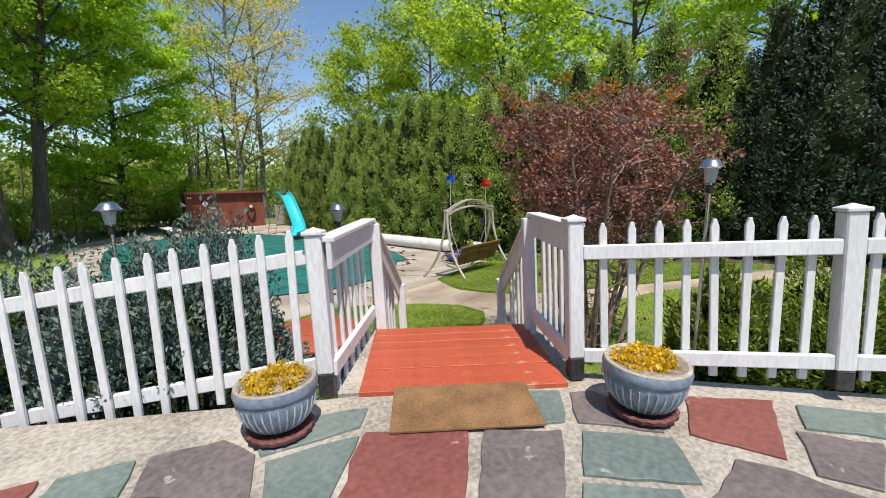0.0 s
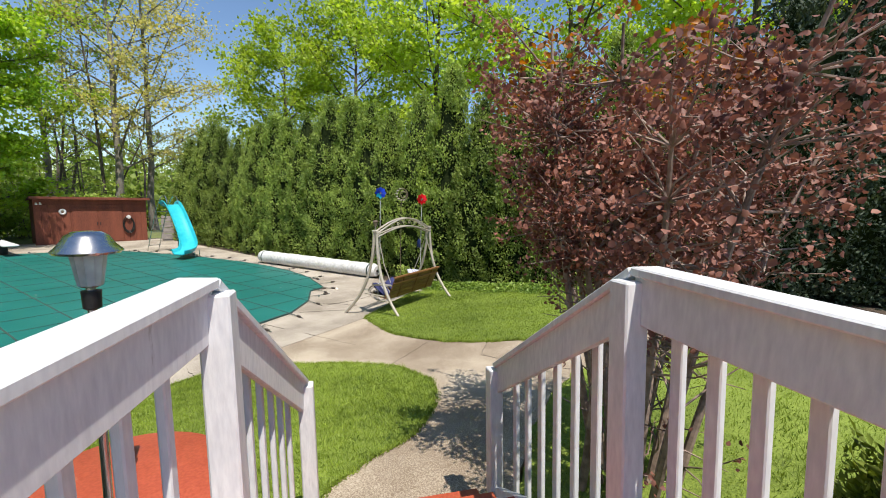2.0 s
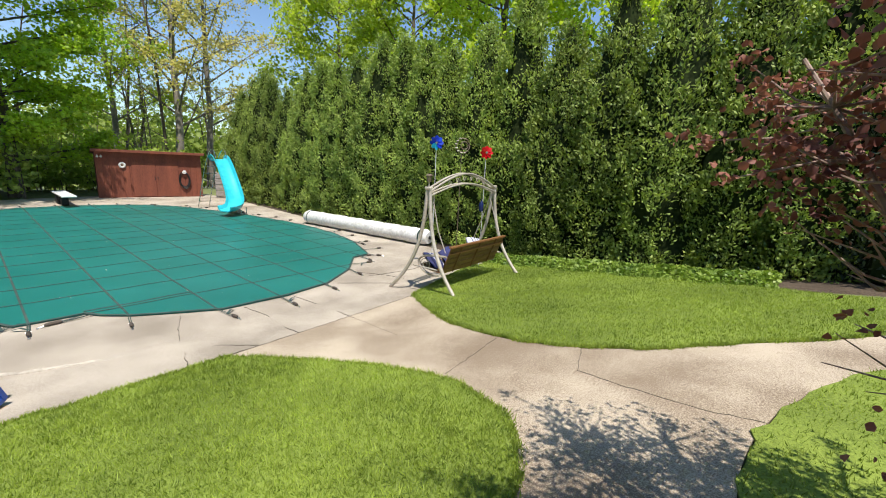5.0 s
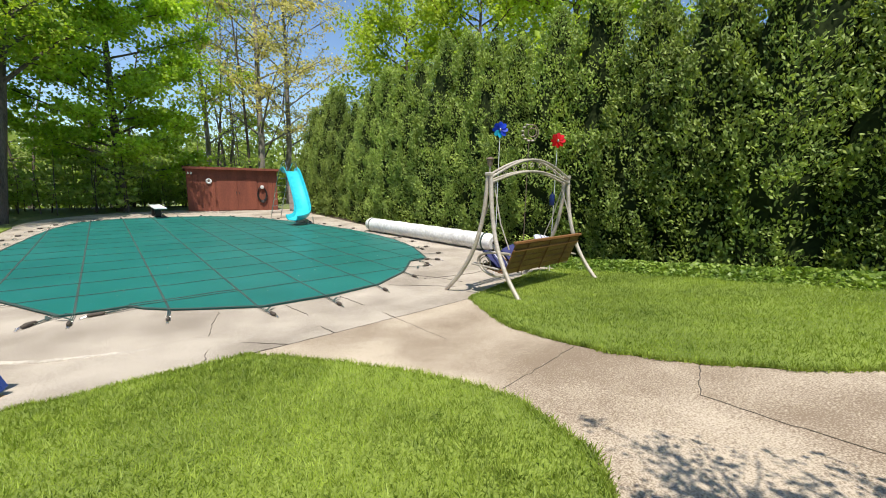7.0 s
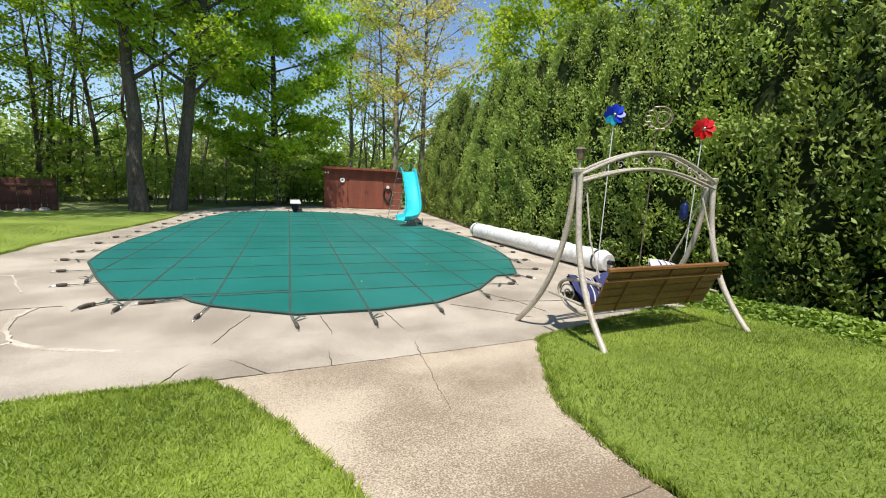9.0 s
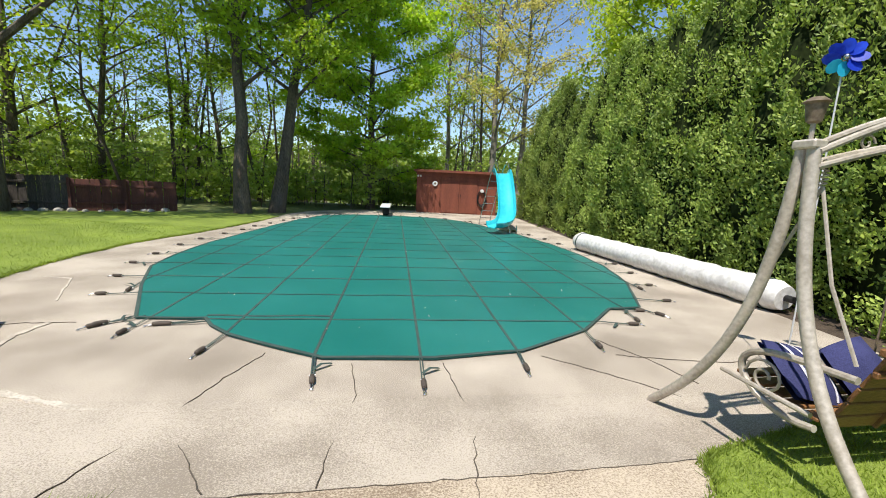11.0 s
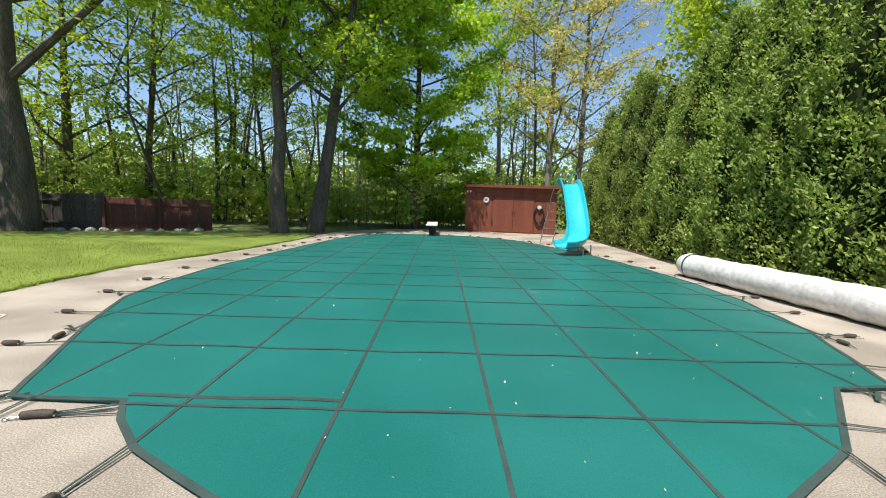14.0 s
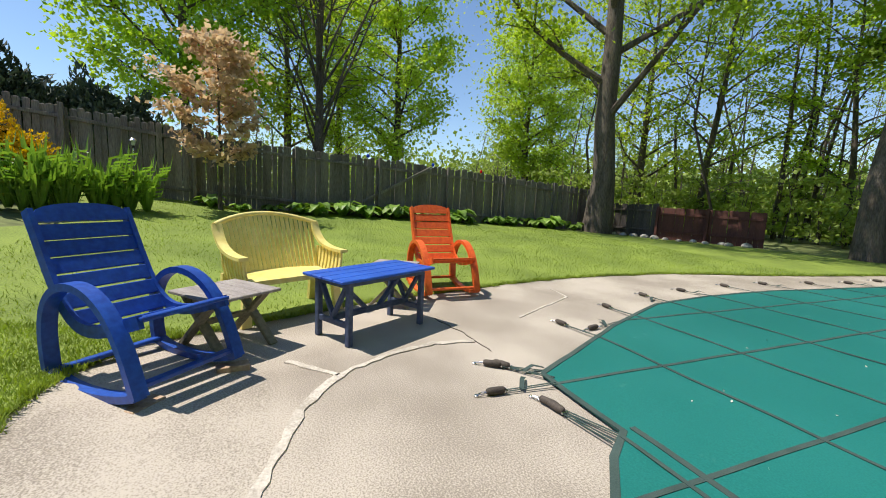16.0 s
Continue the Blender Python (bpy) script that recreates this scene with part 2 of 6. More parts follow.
# ---- mesh helpers ----
class Geo:
    """Collects corners and faces of one mesh."""

    def __init__(self):
        self.v, self.f, self.quads = [], [], []

    def add(self, verts, faces, m=None):
        o = len(self.v)
        self.v += [tuple(m @ Vector(p)) if m is not None else tuple(p) for p in verts]
        self.f += [tuple(i + o for i in f) for f in faces]
        return self

    def box(self, centre, size, m=None, b=0.006):
        """A box with chamfered edges."""
        cx, cy, cz = centre
        h = [s / 2 for s in size]
        b = min(b, *(s * 0.45 for s in h))
        pts, tag = [], {}
        for sx in (-1, 1):
            for sy in (-1, 1):
                for sz in (-1, 1):
                    s = (sx, sy, sz)
                    for a in range(3):
                        p = [s[k] * (h[k] if k == a else h[k] - b) for k in range(3)]
                        tag[(s, a)] = len(pts)
                        pts.append(Vector(p))
        faces = []
        for a in range(3):
            k, j = (a + 1) % 3, (a + 2) % 3
            for sa in (-1, 1):
                loop = []
                for sk, sj in ((-1, -1), (1, -1), (1, 1), (-1, 1)):
                    s = [0, 0, 0]
                    s[a], s[k], s[j] = sa, sk, sj
                    loop.append(tag[(tuple(s), a)])
                faces.append(loop)
            for sk in (-1, 1):
                for sj in (-1, 1):
                    s0, s1 = [0, 0, 0], [0, 0, 0]
                    s0[a], s0[k], s0[j] = -1, sk, sj
                    s1[a], s1[k], s1[j] = 1, sk, sj
                    faces.append([tag[(tuple(s0), k)], tag[(tuple(s1), k)], tag[(tuple(s1), j)], tag[(tuple(s0), j)]])
        for s in {t[0] for t in tag}:
            faces.append([tag[(s, 0)], tag[(s, 1)], tag[(s, 2)]])
        out = []
        for f in sorted(faces):
            n = (pts[f[1]] - pts[f[0]]).cross(pts[f[2]] - pts[f[0]])
            mid = sum((pts[i] for i in f), Vector()) / len(f)
            out.append(f if n.dot(mid) >= 0 else f[::-1])
        return self.add([(p.x + cx, p.y + cy, p.z + cz) for p in pts], out, m)

    def beam(self, a, b, w, h, up=(0, 0, 1), bev=0.005):
        """A board from a to b, w wide and h high."""
        a, b = Vector(a), Vector(b)
        x = (b - a).normalized()
        y = Vector(up).cross(x)
        y = y.normalized() if y.length > 1e-4 else Vector((1, 0, 0))
        z = x.cross(y)
        m = Matrix((x, y, z)).transposed().to_4x4()
        m.translation = (a + b) / 2
        return self.box((0, 0, 0), ((b - a).length, w, h), m, bev)

    def tube(self, pts, radii, n=8, cap=True, m=None):
        pts = [Vector(p) for p in pts]
        if not isinstance(radii, (list, tuple)):
            radii = [radii] * len(pts)
        verts, faces = [], []
        side = None
        for i, p in enumerate(pts):
            d = (pts[min(i + 1, len(pts) - 1)] - pts[max(i - 1, 0)]).normalized()
            if side is None:
                side = d.orthogonal().normalized()
            side = (side - d * side.dot(d)).normalized()
            up = d.cross(side)
            for k in range(n):
                a = 2 * math.pi * k / n
                verts.append(p + (side * math.cos(a) + up * math.sin(a)) * radii[i])
        for i in range(len(pts) - 1):
            for k in range(n):
                j = (k + 1) % n
                faces.append((i * n + k, i * n + j, (i + 1) * n + j, (i + 1) * n + k))
        if cap:
            faces += [tuple(range(n))[::-1], tuple(range((len(pts) - 1) * n, len(pts) * n))]
        return self.add(verts, faces, m)

    def strip(self, pts, w, h, side=(0, 1, 0), m=None):
        """A curved board of breadth w along side, and thickness h, that follows the points."""
        pts, s = [Vector(p) for p in pts], Vector(side).normalized()
        verts, faces = [], []
        for i, p in enumerate(pts):
            d = (pts[min(i + 1, len(pts) - 1)] - pts[max(i - 1, 0)]).normalized()
            u = s.cross(d).normalized()
            for a, c in ((-1, -1), (1, -1), (1, 1), (-1, 1)):
                verts.append(p + s * (a * w / 2) + u * (c * h / 2))
        for i in range(len(pts) - 1):
            for k in range(4):
                j = (k + 1) % 4
                faces.append((i * 4 + k, (i + 1) * 4 + k, (i + 1) * 4 + j, i * 4 + j))
        e = (len(pts) - 1) * 4
        faces += [(0, 1, 2, 3), (e + 3, e + 2, e + 1, e)]
        return self.add(verts, faces, m)

    def lathe(self, profile, n=32, m=None, waves=0, depth=0.0):
        verts, faces = [], []
        for r, z in profile:
            for k in range(n):
                a = 2 * math.pi * k / n
                rr = r * (1 + depth * math.cos(a * waves)) if waves else r
                verts.append((rr * math.cos(a), rr * math.sin(a), z))
        for i in range(len(profile) - 1):
            for k in range(n):
                j = (k + 1) % n
                faces.append((i * n + k, i * n + j, (i + 1) * n + j, (i + 1) * n + k))
        faces += [tuple(range(n))[::-1], tuple(range((len(profile) - 1) * n, len(profile) * n))]
        return self.add(verts, faces, m)

    def ball(self, c, r, squash=1.0, n=10):
        prof = [(max(r * math.sin(math.pi * i / 8), 0.0008), -r * squash * math.cos(math.pi * i / 8)) for i in range(9)]
        return self.lathe(prof, n, pose(*c))

    def mesh(self, name, smooth=False):
        me = bpy.data.meshes.new(name)
        me.from_pydata(self.v, [], self.f)
        if smooth:
            me.shade_smooth()
            me.set_sharp_from_angle(angle=radians(40))
        me.update()
        return me


def part(name, geo, mat, parent=None, label="", smooth=False, m=None):
    """One mesh object under a thing (or, with no parent, a thing of its own)."""
    me = geo.mesh(name, smooth) if isinstance(geo, Geo) else geo
    if mat is not None and not me.materials:
        me.materials.append(mat)
    ob = new(name, me)
    if parent is not None:
        ob.parent = parent
    if m is not None:
        ob.matrix_basis = m
    return tagged(ob, label)


def thing(name, label, category, m=None, group="", kind=""):
    ob = new(name)
    ob.empty_display_size = 0.1
    if m is not None:
        ob.matrix_basis = m
    return tagged(ob, label, category, group, kind)


def leaf_mesh(name, v, f):
    me = bpy.data.meshes.new(name)
    v, f = v.reshape(-1, 3), f.reshape(-1, 3)
    me.vertices.add(len(v))
    me.vertices.foreach_set("co", v.ravel())
    me.loops.add(f.size)
    me.loops.foreach_set("vertex_index", f.ravel())
    me.polygons.add(len(f))
    me.polygons.foreach_set("loop_start", np.arange(len(f)) * 3)
    me.polygons.foreach_set("loop_total", np.full(len(f), 3))
    me.update()
    me.validate()
    return me


def leaf_cloud(name, centres, size, rng, flat=0.4, slim=0.6, out=None, fold=0.25, oval=False, face=None, stray=0.7):
    """One mesh of many small leaves: a folded diamond at each centre. out: the way each leaf points; face: the way its blade turns."""
    c = np.asarray(centres, float)
    n = len(c)
    d = rng.normal(size=(n, 3))
    if out is not None:
        d = d * 0.55 + np.asarray(out)
    d /= np.linalg.norm(d, axis=1)[:, None] + 1e-9
    w = rng.normal(size=(n, 3))
    w[:, 2] *= flat
    if face is not None:
        w = np.cross(d, np.asarray(face) + rng.normal(size=(n, 3)) * stray)
    w -= d * np.sum(w * d, axis=1)[:, None]
    w /= np.linalg.norm(w, axis=1)[:, None] + 1e-9
    up = np.cross(d, w)
    s = (size * rng.uniform(0.6, 1.35, n))[:, None] / 2
    if oval:
        v = np.stack([c - d * s, c - d * s * 0.35 + w * s * slim + up * s * fold, c + d * s * 0.45 + w * s * slim * 0.8 + up * s * fold, c + d * s * 1.05 - up * s * fold * 0.5,
                      c + d * s * 0.45 - w * s * slim * 0.8 + up * s * fold, c - d * s * 0.35 - w * s * slim + up * s * fold], 1)
        f = (np.arange(n) * 6)[:, None, None] + np.array([[0, 1, 3], [1, 2, 3], [0, 3, 5], [3, 4, 5]])[None]
        return leaf_mesh(name, v, f)
    v = np.empty((n, 4, 3))
    v[:, 0], v[:, 2] = c - d * s, c + d * s
    v[:, 1], v[:, 3] = c + w * s * slim + up * s * fold, c - w * s * slim + up * s * fold
    f = np.empty((n, 2, 3), int)
    b = np.arange(n) * 4
    f[:, 0, 0], f[:, 0, 1], f[:, 0, 2] = b, b + 1, b + 2
    f[:, 1, 0], f[:, 1, 1], f[:, 1, 2] = b, b + 2, b + 3
    return leaf_mesh(name, v, f)


def clamp(x, a=0.0, b=1.0):
    return max(a, min(b, x))


def ease(x):
    x = clamp(x)
    return x * x * (3 - 2 * x)


def ground_z(x, y):
    """The lie of the land: level at the pool, rising to the house and to the west fence, falling away in the woods."""
    z = 0.12 * clamp(9.6 - y, 0, 7.5)
    z += 0.085 * clamp(1.2 - x, 0, 12) * clamp((23 - y) / 13, 0, 1)
    z -= 0.10 * clamp(y - 34, 0, 60) * ease((y - 34) / 8)
    return z


def smooth_loop(pts, step=6):
    """A closed Catmull-Rom curve through the points."""
    out = []
    n = len(pts)
    for i in range(n):
        p0, p1, p2, p3 = (Vector(pts[(i + k) % n]) for k in (-1, 0, 1, 2))
        for s in range(step):
            t = s / step
            out.append(0.5 * (2 * p1 + (p2 - p0) * t + (2 * p0 - 5 * p1 + 4 * p2 - p3) * t * t + (3 * p1 - p0 - 3 * p2 + p3) * t ** 3))
    return [(p.x, p.y) for p in out]


def inside(x, y, poly):
    hit = False
    for i in range(len(poly)):
        (x0, y0), (x1, y1) = poly[i - 1], poly[i]
        if (y0 > y) != (y1 > y) and x < (x1 - x0) * (y - y0) / (y1 - y0) + x0:
            hit = not hit
    return hit


def sheet(poly, lift, cell=0.5, skirt=0.12, rough=0.0):
    """A slab with that outline which follows the land, lift above it."""
    from mathutils.geometry import delaunay_2d_cdt
    n = len(poly)
    pts = [Vector(p) for p in poly]
    x0, x1 = min(p[0] for p in poly), max(p[0] for p in poly)
    y0, y1 = min(p[1] for p in poly), max(p[1] for p in poly)
    y = y0 + cell / 2
    while y < y1:
        x = x0 + cell / 2
        while x < x1:
            if inside(x, y, poly):
                pts.append(Vector((x, y)))
            x += cell
        y += cell
    vs, _, fs, *_ = delaunay_2d_cdt(pts, [(i, (i + 1) % n) for i in range(n)], [], 1, 1e-5)
    g = Geo()
    for v in vs:
        g.v.append((v.x, v.y, ground_z(v.x, v.y) + lift + rough * noise.noise((v.x * 1.3, v.y * 1.3, 0))))
    for f in fs:
        a, b, c = (Vector(g.v[i]) for i in f[:3])
        g.f.append(tuple(f) if (b - a).cross(c - a).z > 0 else tuple(f)[::-1])
    if skirt:
        o = len(g.v)
        g.v += [(p[0], p[1], ground_z(*p) + lift) for p in poly] + [(p[0], p[1], ground_z(*p) + lift - skirt) for p in poly]
        g.f += [(o + i, o + n + i, o + n + (i + 1) % n, o + (i + 1) % n) for i in range(n)]
    return g

# ---- ground ----
def terrain():
    g = Geo()
    xs = [-400, -200, -120, -80, -60, -48] + [-40 + 1.6 * i for i in range(51)] + [48, 60, 80, 120, 200, 400]
    ys = [-400, -200, -100, -60, -40, -28] + [-20 + 1.6 * i for i in range(51)] + [68, 80, 100, 140, 220, 420]
    for y in ys:
        for x in xs:
            g.v.append((x, y, ground_z(x, y) - 0.06 + 0.03 * noise.noise((x * 0.4, y * 0.4, 3))))
    w = len(xs)
    for j in range(len(ys) - 1):
        for i in range(w - 1):
            a = j * w + i
            g.f.append((a, a + 1, a + 1 + w, a + w))
    return g


tagged(part("ground", terrain(), wood_floor, smooth=True), "shaded woodland floor of leaf litter and low green growth", "ground", kind="structure")

DECK = smooth_loop([(3.0, 8.72), (5.4, 8.7), (7, 8.8), (8.75, 8.9), (10.4, 9.35), (12.3, 9.9), (12.5, 14), (12.75, 19), (13.3, 22), (13.6, 26), (13.2, 29.2), (9, 30.6),
                    (5, 29.8), (2.6, 27.2), (2.0, 24.3), (1.75, 21), (1.35, 18.6), (0.85, 16.2), (0.9, 14), (1.3, 12.4), (1.75, 10.6), (2.4, 9.2)], 5)
pavement = part("pool_pavement", sheet(DECK, 0.0, 0.8), concrete)
tagged(pavement, "pale grey-beige concrete pool deck, cracked and patched", "pavement", kind="structure")

PATH_L = [(3.55, 4.75), (4.3, 5.0), (5.3, 4.92), (6.1, 5.3), (6.42, 5.9), (6.45, 6.5), (6.22, 7.25), (5.85, 8.05), (5.42, 8.72)]
PATH_R = [(8.72, 8.92), (8.3, 8.25), (7.95, 7.6), (7.78, 6.95), (7.76, 6.3), (7.93, 5.7), (8.26, 5.06), (8.85, 4.4), (10.2, 2.95), (12.6, 1.0)]
PATH_S = [(11.9, -0.1), (10.6, 1.6), (9.58, 2.6), (8.6, 3.4), (7.6, 3.85), (6.8, 4.02), (6.0, 4.0), (5.2, 3.85), (4.6, 3.75)]


def refine(pts, step=5):
    out = []
    for i in range(len(pts) - 1):
        p0, p1, p2, p3 = (Vector(pts[clamp(i + k, 0, len(pts) - 1)]) for k in (-1, 0, 1, 2))
        for s in range(step):
            t = s / step
            q = 0.5 * (2 * p1 + (p2 - p0) * t + (2 * p0 - 5 * p1 + 4 * p2 - p3) * t * t + (3 * p1 - p0 - 3 * p2 + p3) * t ** 3)
            out.append((q.x, q.y))
    return out + [tuple(pts[-1])]


path_l, path_r, path_s = refine(PATH_L), refine(PATH_R), refine(PATH_S)
walkway = part("garden_path", sheet(path_l + path_r + path_s, 0.006, 0.5, 0.05), aggregate)
tagged(walkway, "tan exposed-aggregate garden path curving to the pool", "path", kind="structure")

rng = np.random.default_rng(7)


def ragged(pts, amp=0.018):
    return [(x + rng.normal() * amp, y + rng.normal() * amp) for x, y in pts]


def densify(pts, gap=0.12):
    out = []
    for a, b in zip(pts, pts[1:] + pts[:1]):
        n = max(1, int(math.dist(a, b) / gap)) if max(abs(a[0]), abs(a[1])) < 22 else 1
        out += [(a[0] + (b[0] - a[0]) * i / n, a[1] + (b[1] - a[1]) * i / n) for i in range(n)]
    return out


LAWN_W = [p for p in path_l] + [(5.2, 8.7), (4.4, 8.68), (3.4, 8.72), (2.75, 8.98), (2.2, 9.7), (1.8, 10.6), (1.45, 11.8), (1.15, 12.9), (0.98, 14), (0.92, 15.2), (0.92, 16.4), (1.1, 17.6),
                                   (1.4, 18.7), (1.72, 20.4), (1.95, 22.2), (2.05, 24.2), (1.2, 24.9), (-2.4, 24.4), (-5.2, 23.2), (-7.0, 22.2), (-6.9, 15), (-5.9, 7), (-5.0, 5.5), (-2, 7.2), (0.9, 5.4), (2.4, 5.0)]
LAWN_E = path_r[:-6] + [(12.0, 2.2), (12.1, 5), (12.15, 7.5), (12.2, 9.5), (11.5, 9.75), (10.4, 9.45), (9.4, 9.12)]
LAWN_S = path_s[2:] + [(4.6, 3.2), (4.75, 2.3), (5.4, 1.0), (6.3, -0.8), (9.0, -2.0), (11.5, -0.8)]
lawns = []
for nm, poly, lab in (("lawn_west", LAWN_W, "mown green lawn rising gently to the boundary fence"), ("lawn_east", LAWN_E, "mown lawn island between path and hedge"),
                      ("lawn_south", LAWN_S, "mown lawn strip beside the path and the shrub bed")):
    poly = ragged(densify(poly))
    lawns.append(poly)
    tagged(part(nm, sheet(poly, 0.022, 0.6, 0.08, 0.012), grass), lab, "lawn", kind="structure")


def blades(name, spots, label):
    """Grass blades: a thin bent triangle each."""
    n = len(spots)
    p = np.array([(x, y, ground_z(x, y) + 0.012) for x, y in spots])
    a = rng.uniform(0, 2 * np.pi, n)
    h = rng.uniform(0.022, 0.055, n)
    w = rng.uniform(0.003, 0.0065, n)
    side = np.stack([np.cos(a), np.sin(a), np.zeros(n)], 1) * w[:, None]
    tip = np.stack([rng.normal(0, 0.5, n) * h, rng.normal(0, 0.5, n) * h, h], 1)
    v = np.stack([p - side, p + side, p + tip], 1)
    me = bpy.data.meshes.new(name)
    me.vertices.add(n * 3)
    me.vertices.foreach_set("co", v.ravel())
    me.loops.add(n * 3)
    me.loops.foreach_set("vertex_index", np.arange(n * 3))
    me.polygons.add(n)
    me.polygons.foreach_set("loop_start", np.arange(n) * 3)
    me.polygons.foreach_set("loop_total", np.full(n, 3))
    me.update()
    tagged(part(name, me, blade_mat), label, "grass", kind="stuff")


def scatter(poly, count, box):
    x0, x1, y0, y1 = box
    pts = []
    while len(pts) < count:
        x, y = rng.uniform(x0, x1), rng.uniform(y0, y1)
        if inside(x, y, poly):
            pts.append((x, y))
    return pts


def fringe(poly, count, box, spread=0.02):
    x0, x1, y0, y1 = box
    near = [(p, q) for p, q in zip(poly, poly[1:] + poly[:1]) if x0 < p[0] < x1 and y0 < p[1] < y1]
    out = []
    for i in rng.integers(0, len(near), count):
        (px, py), (qx, qy) = near[i]
        u = rng.uniform()
        out.append((px + (qx - px) * u + rng.normal() * spread, py + (qy - py) * u + rng.normal() * spread))
    return out


blades("grass", scatter(lawns[0], 100000, (2.4, 6.6, 4.8, 9.2)) + fringe(lawns[0], 9000, (2, 6.6, 4.8, 9.5)), "short bright green mown grass blades")
blades("grass", scatter(lawns[1], 90000, (7.6, 12.3, 1, 10)) + fringe(lawns[1], 9000, (7, 12, 3, 10)), "short bright green mown grass blades beside the swing")
blades("grass", scatter(lawns[0], 60000, (-6.5, 2.6, 7, 20)) + fringe(lawns[0], 9000, (0.5, 3, 8, 24)), "mown grass blades on the rising lawn")
blades("grass", scatter(lawns[2], 20000, (4.5, 10, 1, 4.2)), "short grass blades under the shrub")


# ---- cracks in the pavement ----
def crack(pts, w, mat, name, label, lift=0.004, thick=0.004):
    line = []
    for a, b in zip(pts, pts[1:]):
        n = max(2, int(math.dist(a, b) / 0.07))
        for i in range(n):
            t = i / n
            line.append((a[0] + (b[0] - a[0]) * t + rng.normal() * 0.006, a[1] + (b[1] - a[1]) * t + rng.normal() * 0.006))
    line.append(pts[-1])
    g = Geo()
    for i, (x, y) in enumerate(line):
        a, b = line[max(i - 1, 0)], line[min(i + 1, len(line) - 1)]
        d = Vector((b[0] - a[0], b[1] - a[1])).normalized()
        ww = w * rng.uniform(0.5, 1.4) / 2
        z = ground_z(x, y) + lift
        for s in (-1, 1):
            g.v.append((x - d.y * ww * s, y + d.x * ww * s, z + thick))
            g.v.append((x - d.y * (ww + 0.002) * s, y + d.x * (ww + 0.002) * s, z - 0.01))
    for i in range(len(line) - 1):
        o = i * 4
        g.f += [(o, o + 2, o + 6, o + 4), (o + 1, o, o + 4, o + 5), (o + 2, o + 3, o + 7, o + 6)]
    tagged(part(name, g, mat, pavement, label))


for pts in ([(6.43, 10.45), (6.52, 9.9), (6.45, 9.4), (6.42, 8.8)], [(7.28, 10.45), (7.4, 9.5), (7.3, 9.0), (7.21, 8.35), (7.1, 7.6)], [(5.6, 10.7), (5.42, 10.2), (5.28, 9.65), (5.1, 8.8)], [(5.28, 9.65), (5.55, 9.25), (5.87, 8.79)],
            [(8.3, 10.6), (8.8, 10.2), (9.3, 9.7)], [(2.44, 11.39), (2.9, 11.5), (3.38, 11.53)], [(9.07, 11.06), (9.4, 10.5), (9.55, 10.0)], [(9.1, 10.62), (9.6, 10.5), (10.2, 10.42), (11.5, 10.6)]):
    crack(pts, 0.0045, crack_dark, "crack", "dark hairline crack")
for pts in ([(5.42, 8.74), (6.5, 8.78), (7.6, 8.84), (8.7, 8.92)], [(6.58, 6.36), (7.1, 6.42), (7.7, 6.5)], [(7.97, 5.56), (7.6, 5.45), (7.39, 5.37), (7.3, 4.9), (7.25, 4.3), (7.3, 3.95)]):
    crack(pts, 0.0035 if pts[0][0] < 7 else 0.006, crack_dark, "joint", "dark expansion joint", 0.008, 0.002)
for pts in ([(4.9, 9.7), (4.48, 9.81), (3.82, 10.05), (3.48, 10.29), (3.21, 10.72), (3.08, 11.14), (3.13, 11.5)], [(3.15, 9.97), (3.48, 10.29)]):
    crack(pts, 0.05, patch_fill, "crack_repair", "pale mortar crack repair", 0.004, 0.006)
for pts in ([(2.61, 12.31), (2.3, 12.85), (1.97, 13.45)], [(1.97, 13.45), (1.72, 13.5), (1.51, 13.52)], [(5.28, 9.65), (4.9, 9.7)]):
    crack(pts, 0.022, patch_fill, "crack_repair", "pale mortar crack repair", 0.003, 0.004)

# ---- patio ----
PZ = 1.56
S0, SD, SA = Vector((3.33, 3.475)), Vector((0.675, 0.738)), Vector((0.738, -0.675))


def on_stair(s, a, z):
    """A place at s along the stair from the landing's far edge, a to its right."""
    p = S0 + SD * s + SA * a
    return (p.x, p.y, z)


GATE_L, GATE_R = (2.05, 3.28), (3.22, 2.30)
FL, FR = Vector((-0.755, 0.656)), Vector((0.535, -0.845))
edge_l = [(GATE_L[0] + FL.x * k - 0.03 - FL.y * 0.02 * k, GATE_L[1] + FL.y * k - 0.03 - 0.06 * k) for k in (0, 1.5, 3.4)]
edge_r = [(GATE_R[0] + FR.x * k + 0.05, GATE_R[1] + FR.y * k + 0.1) for k in (6, 3, 0)]
PATIO = edge_l + [(-2.6, 3.5), (-6, -2), (-5, -8), (4, -9)] + edge_r
base = Geo()
n = len(PATIO)
base.v = [(x, y, PZ - 0.012) for x, y in PATIO] + [(x, y, -0.3) for x, y in PATIO]
base.f = [tuple(range(n))] + [(i, (i + 1) % n, n + (i + 1) % n, n + i) for i in range(n)]
if (Vector(base.v[1]) - Vector(base.v[0])).cross(Vector(base.v[2]) - Vector(base.v[1])).z < 0:
    base.f = [f[::-1] for f in base.f]
patio = tagged(part("patio", base, mortar), "raised flagstone patio with wide pale mortar joints", "patio", kind="structure")


def inset(poly, d):
    c = sum((Vector(p) for p in poly), Vector((0, 0))) / len(poly)
    out = []
    for p in poly:
        v = Vector(p) - c
        out.append(c + v * max(0.2, 1 - d / max(v.length, 0.01)))
    return out


